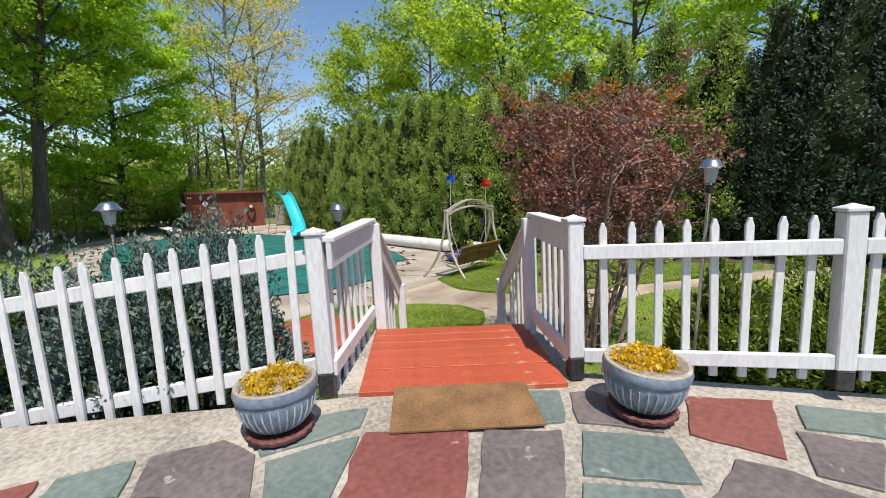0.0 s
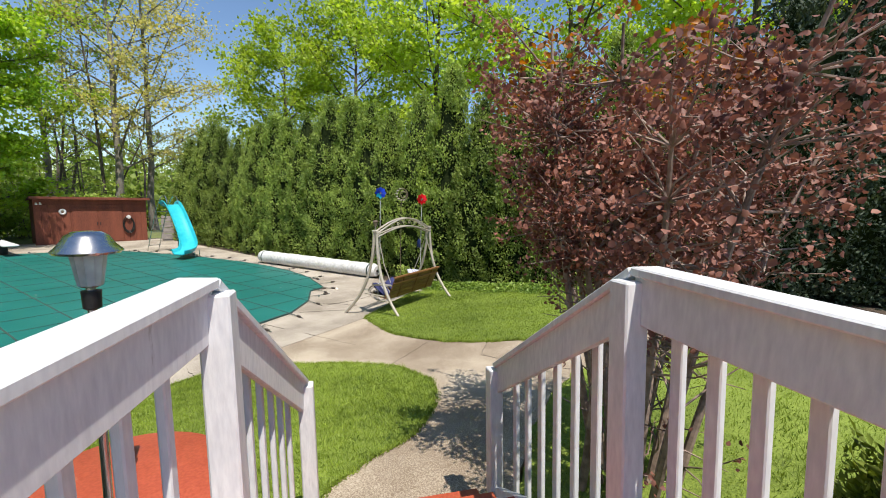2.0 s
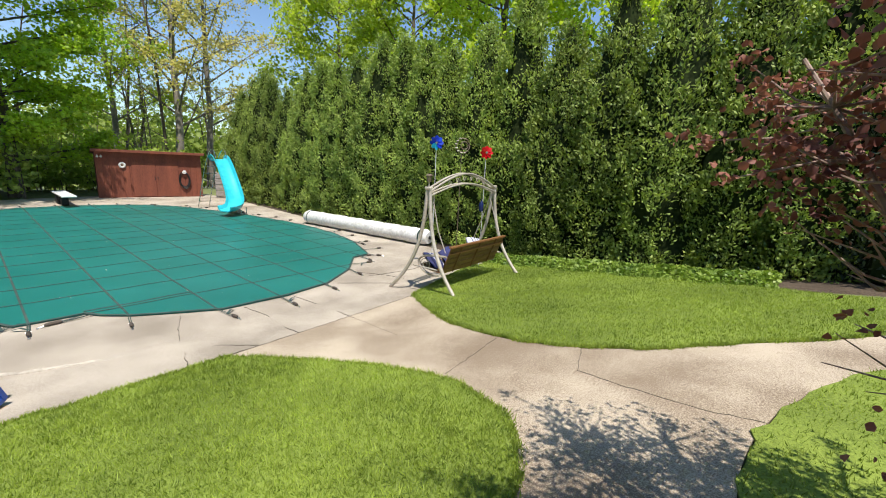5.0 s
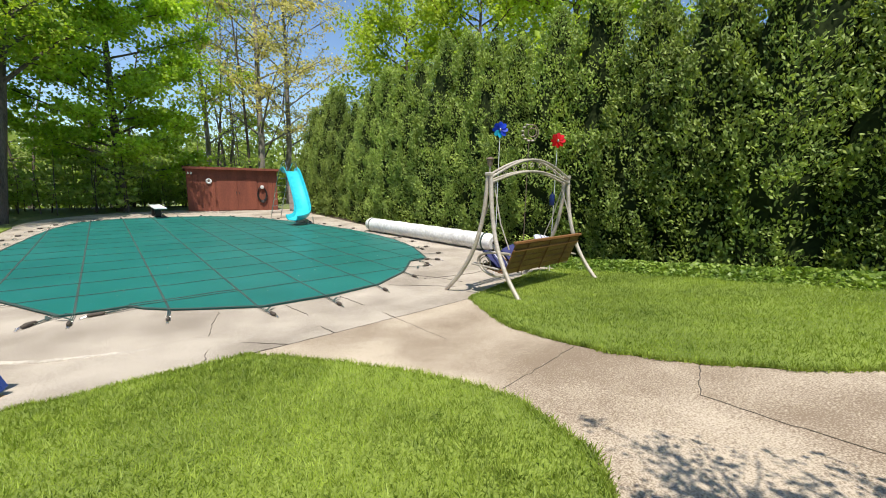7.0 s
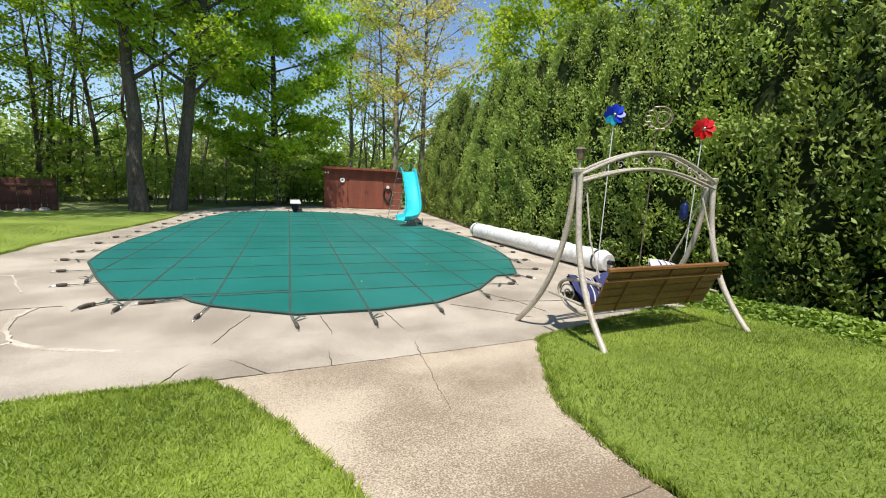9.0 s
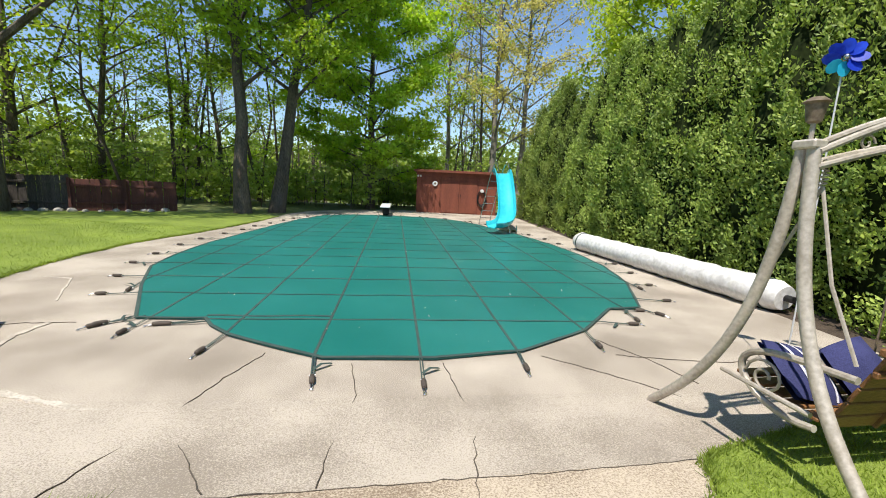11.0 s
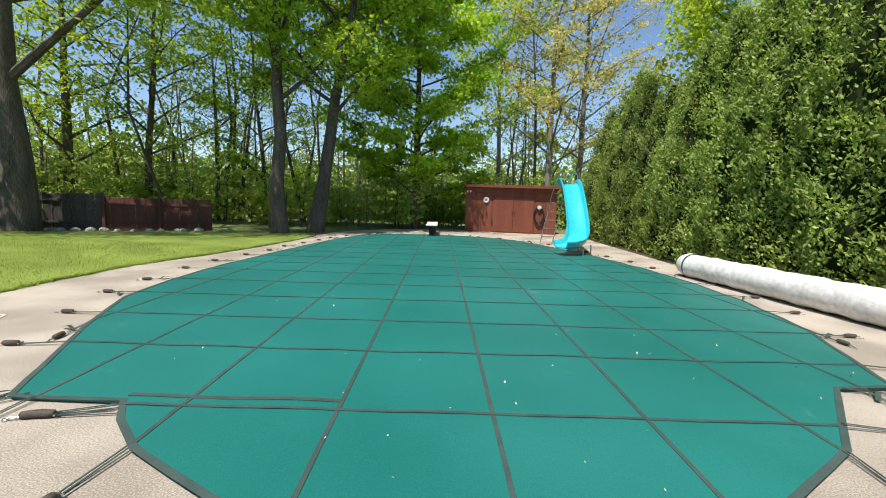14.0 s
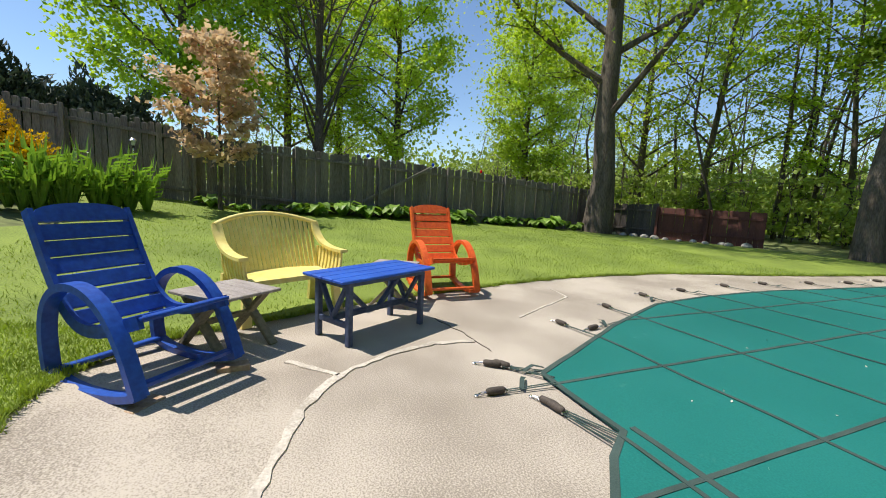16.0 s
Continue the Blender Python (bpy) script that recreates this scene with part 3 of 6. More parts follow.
def flagstone(poly, mat):
    """One stone, its edges a little chipped and rounded."""
    pts = []
    for a, b in zip(poly, poly[1:] + poly[:1]):
        k = max(2, int(math.dist(a, b) / 0.09))
        pts += [(a[0] + (b[0] - a[0]) * i / k + rng.normal() * 0.006, a[1] + (b[1] - a[1]) * i / k + rng.normal() * 0.006) for i in range(k)]
    area = sum(p[0] * q[1] - q[0] * p[1] for p, q in zip(pts, pts[1:] + pts[:1]))
    if area < 0:
        pts = pts[::-1]
    k, h = len(pts), rng.uniform(0.001, 0.0035)
    top = inset(pts, 0.003)
    g = Geo()
    g.v = [(p.x, p.y, PZ + h) for p in top] + [(p[0], p[1], PZ + h - 0.003) for p in pts] + [(p[0], p[1], PZ - 0.02) for p in pts]
    g.f = [tuple(range(k))]
    for o in (0, k):
        g.f += [(o + i, o + k + i, o + k + (i + 1) % k, o + (i + 1) % k) for i in range(k)]
    part("flagstone", g, mat, patio)


GREEN, PLUM, BRICK = slate_green, slate_plum, slate_red
for poly, mt in (([(1.64, 2.52), (1.97, 2.81), (2.35, 2.43), (1.98, 2.15)], BRICK), ([(2.40, 2.39), (2.66, 2.09), (2.25, 1.86), (2.02, 2.12)], PLUM),
                 ([(2.72, 2.02), (2.96, 1.66), (2.71, 1.50), (2.44, 1.88)], GREEN), ([(2.38, 1.86), (2.62, 1.55), (2.35, 1.35), (2.1, 1.7)], GREEN),
                 ([(2.85, 2.45), (3.0, 2.29), (2.74, 2.11), (2.60, 2.26)], GREEN), ([(3.03, 2.24), (3.13, 2.14), (3.08, 1.78), (2.98, 1.72), (2.78, 2.08)], PLUM)):
    flagstone(poly, mt)
for poly, mt in (([(3.42, 1.73), (3.70, 1.36), (3.14, 1.26), (3.04, 1.62)], BRICK), ([(3.72, 1.26), (3.93, 0.92), (3.64, 0.93), (3.49, 1.21)], GREEN),
                 ([(3.42, 1.24), (3.56, 0.94), (3.15, 0.96), (3.09, 1.17)], PLUM), ([(2.98, 1.42), (3.05, 1.24), (3.06, 0.98), (2.62, 0.9), (2.42, 1.25), (2.62, 1.45)], PLUM),
                 ([(1.54, 2.96), (1.94, 2.81), (1.61, 2.55), (1.43, 2.75)], GREEN), ([(1.85, 3.15), (2.12, 2.99), (1.98, 2.86), (1.54, 3.02), (1.55, 3.08)], GREEN)):
    flagstone(poly, mt)
for poly, mt in (([(1.18, 3.39), (1.48, 3.27), (1.53, 3.05), (1.40, 2.79), (1.08, 3.15)], PLUM), ([(0.88, 3.52), (1.14, 3.42), (1.04, 3.19), (0.81, 3.41)], GREEN), ([(0.4, 3.75), (0.83, 3.55), (0.76, 3.44), (0.3, 3.6)], BRICK),
                 ([(1.03, 3.1), (1.36, 2.74), (1.0, 2.4), (0.6, 2.9)], GREEN), ([(1.4, 2.68), (1.6, 2.48), (1.9, 2.1), (1.5, 1.8), (1.05, 2.35)], PLUM), ([(1.95, 2.06), (2.2, 1.8), (1.9, 1.4), (1.55, 1.75)], BRICK)):
    flagstone(poly, mt)
# the rest of the patio, behind the first steps of the walk
for i in range(9):
    for j in range(10):
        cx, cy = -2.6 + i * 0.62 + 0.31 * (j % 2), 1.2 - j * 0.56
        if cx < 3.3 + (cy - 1.0) * -0.6 and not (cx > 0.9 and cy > 0.9):
            w_, h_ = 0.27 + rng.uniform(-0.02, 0.02), 0.245 + rng.uniform(-0.015, 0.015)
            flagstone([(cx + sx_ * w_ + rng.normal() * 0.03, cy + sy_ * h_ + rng.normal() * 0.03) for sx_, sy_ in ((-1, -1), (1, -1), (1, 1), (-1, 1))], (GREEN, PLUM, BRICK)[int(rng.integers(0, 3))])


# ---- the gate, the landing and the stair ----
def picket_mesh(h, w=0.044, d=0.024, drop=0.0):
    """An upright pale with a pointed top; its foot is at 0."""
    b = 0.004
    g = Geo()
    pr = [(-w / 2, 0), (w / 2, 0), (w / 2, h - 0.045), (0.008, h), (-0.008, h), (-w / 2, h - 0.045)]
    inn = [(x * (1 - 2 * b / w), clamp(z, b, h - b)) for x, z in pr]
    for y, q in ((-d / 2, inn), (-d / 2 + b, pr), (d / 2 - b, pr), (d / 2, inn)):
        g.v += [(x, y, z) for x, z in q]
    g.f = [tuple(range(6)), tuple(range(18, 24))[::-1]]
    for o in (0, 6, 12):
        g.f += [(o + i, o + 6 + i, o + 6 + (i + 1) % 6, o + (i + 1) % 6) for i in range(6)]
    return g.mesh("picket")


def leaning(x, y, z, ang):
    """An upright of the fence or railing, tilted 3 degrees to fit the camera's view."""
    return Matrix.Translation((x, y, z)) @ pose(0, 0, 0, -3.0) @ pose(0, 0, 0, 0, 0, ang)


def post_at(parent, x, y, z0, h, w=0.1, black=0.11, ang=0.0, label="", lean=False):
    m = leaning(x, y, z0, ang) if lean else pose(x, y, z0, 0, 0, ang)
    ob = part("post", Geo().box((0, 0, (h + black) / 2), (w, w, h - black), b=0.008), white_paint, parent, label, m=m)
    if black:
        part("post_base", Geo().box((0, 0, black / 2), (w * 0.94, w * 0.94, black + 0.004)), black_paint, ob, "black-painted post foot")
    cap = Geo().box((0, 0, h + 0.012), (w + 0.022, w + 0.022, 0.024), b=0.006)
    g2 = [(-w / 2, -w / 2, h + 0.024), (w / 2, -w / 2, h + 0.024), (w / 2, w / 2, h + 0.024), (-w / 2, w / 2, h + 0.024), (0, 0, h + 0.045)]
    cap.add(g2, [(0, 1, 4), (1, 2, 4), (2, 3, 4), (3, 0, 4)])
    part("post_cap", cap, white_paint, ob)
    return ob


FENCE_H = 0.97


def patio_fence(start, way, length, posts, label, first_gap=0.12, fall=0.0, lift=0.0):
    """Rails, posts and pickets from a gate post on; fall: how far the fence sinks for each metre."""
    slope = Matrix.Identity(4)
    slope[2][0] = -fall
    f = thing("picket_fence", label, "fence", leaning(start[0], start[1], PZ + lift, math.degrees(math.atan2(way.y, way.x))))
    for k in posts:
        post_at(f, k, 0, -fall * k, 0.985, 0.098)
    runs = [0.0] + sorted(posts) + [length]
    for z, hh in ((0.80, 0.085), (0.155, 0.085)):
        for a, b in zip(runs, runs[1:]):
            if b - a > 0.1:
                part("rail", Geo().box(((a + b) / 2, -0.022, z), (b - a - 0.10, 0.036, hh), slope, b=0.006), white_paint, f)
    pm = picket_mesh(FENCE_H - 0.035)
    k = first_gap
    while k < length:
        if all(abs(k - p) > 0.1 for p in posts):
            part("picket", pm, white_paint, f, m=pose(k, 0.016, 0.035 - fall * k, rng.normal() * 0.5, rng.normal() * 0.6, 0))
        k += 0.152
    return f


patio_fence(GATE_L, FL, 3.4, [2.6], "white-painted wooden picket fence along the patio edge beside the juniper", 0.15, 0.10, 0.03)
patio_fence(GATE_R, FR, 4.4, [1.42, 2.9], "white-painted wooden picket fence along the patio edge beside the yew shrubs", 0.18)

landing = thing("wooden_landing", "red-painted plank landing at the top of the garden stair", "landing")
ang_s = math.degrees(math.atan2(SA.y, SA.x))
for i in range(7):
    s = -0.97 + i * 0.148
    part("plank", Geo().box((0, 0, -0.012), (1.26, 0.1474, 0.036), b=0.0015), deck_red, landing, m=pose(*on_stair(s, 0.0, PZ + 0.012 + rng.normal() * 0.0015), 0, 0, ang_s))
bx, by, _ = on_stair(-0.47, 0, 0)
part("concrete_base", Geo().box((0, 0, (PZ - 0.02) / 2), (1.56, 0.98, PZ - 0.02), b=0.01), mortar, landing, "pale concrete base", m=pose(bx, by, 0.0, 0, 0, ang_s))

stair = thing("garden_stair", "red-painted wooden steps down to the path", "stair")
for i in range(4):
    s, z = 0.08 + 0.28 * i, PZ - 0.188 * (i + 1)
    part("tread", Geo().box((0, 0, 0), (1.24, 0.29, 0.036), b=0.008), deck_red, stair, m=pose(*on_stair(s + 0.14, 0, z - 0.018), 0, 0, ang_s))
    part("riser", Geo().box((0, 0, 0), (1.22, 0.02, 0.16)), bare_wood, stair, m=pose(*on_stair(s + 0.005, 0, z + 0.085), 0, 0, ang_s))
for a in (-0.63, 0.63):
    part("stringer", Geo().beam(on_stair(0.0, a, PZ - 0.14), on_stair(1.2, a, PZ - 0.94), 0.04, 0.24), white_paint, stair)


def stair_rail(side, label):
    """A level rail along the landing and a sloping one down the stair, with pales below."""
    r = thing("stair_railing", label, "railing")
    gate = GATE_L if side < 0 else GATE_R
    mid, end = (Vector((2.87, 3.99, 0)), Vector((3.72, 4.69, 0))) if side < 0 else (Vector((3.79, 2.94, 0)), Vector((4.57, 3.77, 0)))
    gz, mz, ez = (PZ + 0.925, PZ + 0.93, 1.68) if side < 0 else (PZ + 0.965, PZ + 0.965, 1.73)
    a, b, c = Vector((gate[0], gate[1], gz)), Vector((mid.x, mid.y, mz)), Vector((end.x, end.y, ez))
    ang = math.degrees(math.atan2(SD.y, SD.x))
    post_at(r, gate[0], gate[1], PZ, 0.95 if side < 0 else 0.985, 0.094, 0.14, ang, "square white gate post with a black foot", True)
    part("mid_post", Geo().box((0, 0, 0), (0.085, 0.085, mz - PZ + 0.22), b=0.006), white_paint, r, m=leaning(mid.x - SA.x * side * 0.075, mid.y - SA.y * side * 0.075 - 0.025, (mz + PZ - 0.22) / 2 - 0.03, ang))
    gz0 = ground_z(end.x, end.y)
    part("end_post", Geo().box((0, 0, (ez - gz0) / 2), (0.085, 0.085, ez - gz0 - 0.03), b=0.006), white_paint, r, m=leaning(end.x - SA.x * side * 0.07, end.y - SA.y * side * 0.07 - 0.05, gz0, ang))
    inn = Vector((SA.x, SA.y, 0)) * (-side * 0.05)
    for p, q in ((a, b), (b, c)):
        part("rail_board", Geo().beam(p + inn - Vector((0, 0, 0.09)), q + inn - Vector((0, 0, 0.09)), 0.03, 0.16), white_paint, r)
        part("cap_rail", Geo().beam(p + inn * 0.6, q + inn * 0.6, 0.11, 0.03), white_paint, r)
    for p, q, dz in ((Vector((a.x, a.y, PZ + 0.16)), Vector((b.x, b.y, PZ + 0.16)), 0), (Vector((b.x, b.y, PZ - 0.02)), Vector((c.x, c.y, ez - 0.86)), 0)):
        part("lower_rail", Geo().beam(p + inn * 0.8, q + inn * 0.8, 0.038, 0.095), white_paint, r)
    long_p, short_p = picket_mesh(0.93), picket_mesh(0.84)
    across = math.degrees(math.atan2(SD.y, SD.x))
    for p, q, pm, cnt, hgt in ((a, b, long_p, 6, 0.93), (b, c, short_p, 7, 0.84)):
        for i in range(cnt):
            t = (i + 0.9) / (cnt + 0.8)
            v = p.lerp(q, t)
            part("pale", pm, white_paint, r, m=leaning(v.x - inn.x * 0.15, v.y - inn.y * 0.15 - 0.05, v.z - hgt - 0.05, across + rng.normal() * 2))
    return r


stair_rail(-1, "white-painted wooden stair railing, worn along its top")
stair_rail(1, "white-painted wooden stair railing beside the purple shrub")

mat_ob = part("doormat", Geo().box((0, 0, 0.008), (0.79, 0.44, 0.016), b=0.005), coir, m=pose(*on_stair(-1.225, -0.03, PZ + 0.006), 0, 0, ang_s))
tagged(mat_ob, "brown coir doormat lying at the landing's edge", "doormat")


def flower_pot(x, y, tilt, seed, label, size=1.0):
    r = np.random.default_rng(seed)
    p = thing("flower_pot", label, "flower pot", pose(x, y, PZ + 0.006) @ Matrix.Scale(size, 4), group="patio pots")
    dish = Geo().lathe([(0.05, 0.0), (0.155, 0.0), (0.185, 0.018), (0.19, 0.04), (0.175, 0.05), (0.15, 0.036), (0.02, 0.034)], 40, waves=20, depth=0.025)
    part("saucer", dish, dish_red, p, "scalloped maroon saucer", True)
    m = pose(0, 0, 0.046, tilt, 0, 0)
    body = Geo().lathe([(0.10, 0.0), (0.135, 0.012), (0.175, 0.06), (0.205, 0.12), (0.218, 0.18), (0.214, 0.215)], 96, waves=32, depth=0.012)
    part("bowl", body, pot_blue, p, "ribbed blue-grey glazed bowl", True, m)
    for i in range(32):
        a = 2 * math.pi * i / 32
        rib = Geo().tube([(math.cos(a) * rr, math.sin(a) * rr, z) for rr, z in ((0.141, 0.015), (0.1795, 0.06), (0.2095, 0.12), (0.2215, 0.175))], [0.003, 0.0045, 0.005, 0.003], 5)
        part("rib", rib, pot_rib, p, m=m)
    part("rim", Geo().lathe([(0.212, 0.205), (0.228, 0.212), (0.234, 0.235), (0.226, 0.262), (0.212, 0.268), (0.200, 0.258), (0.196, 0.225), (0.01, 0.222)], 64), pot_blue, p, "", True, m)
    part("rim_lip", Geo().lathe([(0.199, 0.262), (0.226, 0.2655), (0.222, 0.272), (0.206, 0.272), (0.198, 0.262)], 64), pot_rim, p, "worn sandy lip", True, m)
    part("potting_soil", Geo().lathe([(0.196, 0.232), (0.12, 0.240), (0.01, 0.244)], 24), soil, p, "", True, m)
    c = []
    for i in range(60):
        a, rr = r.uniform(0, 2 * math.pi), 0.17 * math.sqrt(r.uniform())
        hgt = r.uniform(0.02, 0.075)
        for k in range(26):
            c.append((math.cos(a) * rr + r.normal() * 0.012, math.sin(a) * rr + r.normal() * 0.012, 0.245 + hgt * r.uniform() + 0.005))
    part("stonecrop", leaf_cloud("stonecrop", c, 0.024, r, 1.0, 0.7, np.tile((0, 0, 0.7), (len(c), 1))), leaf_gold, p, "low yellow-flowering plants", m=m)
    return p


flower_pot(1.69, 3.13, -3, 3, "blue-grey glazed pot of yellow stonecrop beside a gate post", 0.86)
flower_pot(3.09, 1.86, 2, 4, "blue-grey glazed pot of yellow stonecrop on the flagstones", 0.93)


def solar_lamp(x, y, z0, top, label):
    s = thing("garden_lamp", label, "garden lamp", pose(x, y, z0), group="garden lamps")
    h = top - z0
    part("pole", Geo().tube([(0, 0, 0), (0, 0, h - 0.14)], 0.011, 10), steel, s, "", True)
    part("lens", Geo().lathe([(0.018, h - 0.14), (0.026, h - 0.135), (0.037, h - 0.06), (0.038, h - 0.045), (0.02, h - 0.045)], 24, waves=12, depth=0.05), frosted, s, "frosted ribbed lens", True)
    part("cap", Geo().lathe([(0.03, h - 0.05), (0.07, h - 0.052), (0.074, h - 0.046), (0.058, h - 0.030), (0.045, h - 0.008), (0.03, h + 0.002), (0.002, h + 0.005)], 28), steel, s, "bright steel cap", True)
    part("collar", Geo().lathe([(0.012, h - 0.20), (0.02, h - 0.195), (0.022, h - 0.15), (0.012, h - 0.148)], 14), black_metal, s, "", True)


solar_lamp(2.70, 4.12, 0.6, 2.63, "steel solar garden lamp beyond the stair railing")
solar_lamp(1.30, 4.47, 0.55, 2.70, "steel solar garden lamp among the junipers")
solar_lamp(3.76, 1.77, 0.8, 2.90, "steel solar garden lamp beside the purple shrub")

red_table = thing("round_table", "low round red-painted table with a dark rim below the stair", "table", pose(3.1, 5.42, ground_z(3.1, 5.42)))
part("tabletop", Geo().lathe([(0.02, 0.555), (0.55, 0.555), (0.57, 0.565), (0.57, 0.585), (0.555, 0.595), (0.02, 0.597)], 40), deck_red, red_table, "", True)
part("rim", Geo().lathe([(0.50, 0.50), (0.575, 0.50), (0.58, 0.56), (0.50, 0.56)], 40), black_paint, red_table, "dark rim", True)
part("drum", Geo().lathe([(0.30, 0.0), (0.33, 0.02), (0.28, 0.5), (0.02, 0.5)], 24), bare_wood, red_table, "", True)
part("pole", Geo().tube([(0.06, 0.05, 0.59), (0.06, 0.05, 1.3)], 0.022, 10), black_metal, red_table, "black pole", True)
part("pole_clamp", Geo().lathe([(0.022, 0.9), (0.034, 0.905), (0.034, 0.98), (0.022, 0.985)], 12, pose(0.06, 0.05, 0)), steel, red_table, "", True)

# ---- pool cover ----
COVER = [(3.91, 11.65), (4.66, 11.63), (4.81, 11.41), (5.1, 11.13), (5.7, 10.78), (6.15, 10.55), (7.2, 10.52), (8.13, 10.70), (9.1, 11.3), (9.86, 12.14), (10.35, 12.18), (11.05, 13.7), (11.4, 15.2), (11.5, 16.6),
         (11.4, 18.2), (11.1, 20.0), (10.7, 21.7), (10.2, 23.4), (9.5, 24.9), (8.3, 25.9), (6.6, 26.3), (4.9, 26.1), (3.7, 25.1), (3.15, 23.2), (2.85, 21.2), (2.6, 19), (2.42, 17), (2.45, 15.5), (2.62, 14.3), (3.2, 13.0)]


def cover_z(x, y):
    return 0.03 + 0.006 * math.sin(x * 6.28) * math.sin(y * 6.28) + 0.012 * noise.noise((x * 0.5, y * 0.5, 7))


pool_cover = thing("pool_cover", "green mesh safety cover strapped over the swimming pool", "pool cover")
sh = sheet(densify(COVER, 0.3), 0.03, 0.25, 0.025)
sh.v = [(x, y, cover_z(x, y) if z > 0.02 else z) for x, y, z in sh.v]
part("cover_sheet", sh, cover_green, pool_cover, "green woven mesh sheet", True)


def ribbon(pts, w, lift, name="strap", mat=webbing, parent=pool_cover, label=""):
    g = Geo()
    for i, p in enumerate(pts):
        a, b = pts[max(i - 1, 0)], pts[min(i + 1, len(pts) - 1)]
        d = Vector((b[0] - a[0], b[1] - a[1])).normalized()
        z = (p[2] if len(p) > 2 else cover_z(p[0], p[1])) + lift
        for s in (-1, 1):
            g.v.append((p[0] - d.y * w / 2 * s, p[1] + d.x * w / 2 * s, z))
        for s in (1, -1):
            g.v.append((p[0] - d.y * w / 2 * s, p[1] + d.x * w / 2 * s, z - 0.003))
    for i in range(len(pts) - 1):
        for k in range(4):
            g.f.append((i * 4 + k, i * 4 + (k + 1) % 4, i * 4 + 4 + (k + 1) % 4, i * 4 + 4 + k))
    return part(name, g, mat, parent, label)


def crossings(axis, value):
    out = []
    for a, b in zip(COVER, COVER[1:] + COVER[:1]):
        if (a[axis] > value) != (b[axis] > value):
            t = (value - a[axis]) / (b[axis] - a[axis])
            out.append(a[1 - axis] + (b[1 - axis] - a[1 - axis]) * t)
    return sorted(out)


hem = densify(COVER, 0.25)
ribbon(hem + hem[:1], 0.042, 0.004, "hem", webbing, pool_cover, "dark bound edge")


def anchor(x, y, dx, dy, length=0.36):
    """A strap end with its spring in a sleeve, hooked to a brass stud in the deck."""
    d = Vector((dx, dy)).normalized()
    swing = rng.normal() * 0.10
    d = Vector((d.x * math.cos(swing) - d.y * math.sin(swing), d.x * math.sin(swing) + d.y * math.cos(swing)))
    length *= rng.uniform(0.85, 1.2)
    p0, e = Vector((x, y)), Vector((x, y)) + d * length
    n_ = Vector((-d.y, d.x))
    st = None
    for o_ in (-0.011, 0.011):
        run = [(p.x + n_.x * o_, p.y + n_.y * o_, z) for p, z in ((p0, 0.032), (p0.lerp(e, 0.5), 0.024), (e, 0.018))]
        cord = ribbon(run, 0.011, 0.004, "strap_end", webbing, st or pool_cover)
        st = st or cord
    part("buckle", Geo().tube([(e.x + n_.x * o_, e.y + n_.y * o_, 0.026) for o_ in (-0.026, 0.026)], 0.007, 6), steel, st, "steel buckle")
    q = e + d * 0.14
    sl = Geo().tube([(e.x + d.x * k, e.y + d.y * k, 0.029) for k in (0.01, 0.018, 0.05, 0.095, 0.13, 0.14)], [0.014, 0.022, 0.0245, 0.024, 0.022, 0.014], 10)
    part("spring_sleeve", sl, sleeve_mat, st, "", True)
    g = Geo()
    for o_ in (-0.012, 0.012):
        g.tube([(q.x + n_.x * o_ * 0.4, q.y + n_.y * o_ * 0.4, 0.026), (q.x + d.x * 0.03 + n_.x * o_, q.y + d.y * 0.03 + n_.y * o_, 0.02), (q.x + d.x * 0.065, q.y + d.y * 0.065, 0.016)], 0.004, 6)
    g.lathe([(0.016, 0.0), (0.016, 0.012), (0.009, 0.018)], 10, pose(q.x + d.x * 0.068, q.y + d.y * 0.068, ground_z(q.x, q.y)))
    part("stud", g, steel, st, "bright metal hook and stud")
    if rng.uniform() < 0.45:
        s = Vector((-d.y, d.x)) * (0.12 if rng.uniform() < 0.5 else -0.12)
        m_ = p0.lerp(e, 0.7)
        ribbon([(m_.x, m_.y, 0.02), (m_.x + s.x * 0.6 - d.x * 0.04, m_.y + s.y * 0.6 - d.y * 0.04, 0.05), (m_.x + s.x * 1.3 - d.x * 0.1, m_.y + s.y * 1.3 - d.y * 0.1, 0.02)], 0.032, 0.003, "loose_tail")


for k in range(10):
    x = 3.07 + k
    c = crossings(0, x)
    if len(c) >= 2:
        ribbon([(x, c[0] + (c[-1] - c[0]) * i / 60) for i in range(61)], 0.029, 0.004)
        anchor(x, c[0], 0, -1)
        anchor(x, c[-1], 0, 1)
for k in range(16):
    y = 11.58 + k + (0.06 if k == 1 else 0) if k < 15 else 26.0
    c = crossings(1, y)
    if len(c) >= 2:
        ribbon([(c[0] + (c[-1] - c[0]) * i / 40, y) for i in range(41)], 0.027, 0.0065)
        anchor(c[0], y, -1, -0.1)
        anchor(c[-1], y, 1, -0.1)
ribbon([(4.65 + 1.42 * i / 8, 11.70) for i in range(9)], 0.04, 0.0045)
for x, y, dx, dy in ((3.9, 11.7, -0.5, -0.8), (4.0, 11.68, -0.7, -0.55), (4.72, 11.5, -1, -0.15), (10.3, 12.2, 0.4, -0.9), (9.9, 12.13, 0.9, -0.2)):
    anchor(x, y, dx, dy, 0.28)


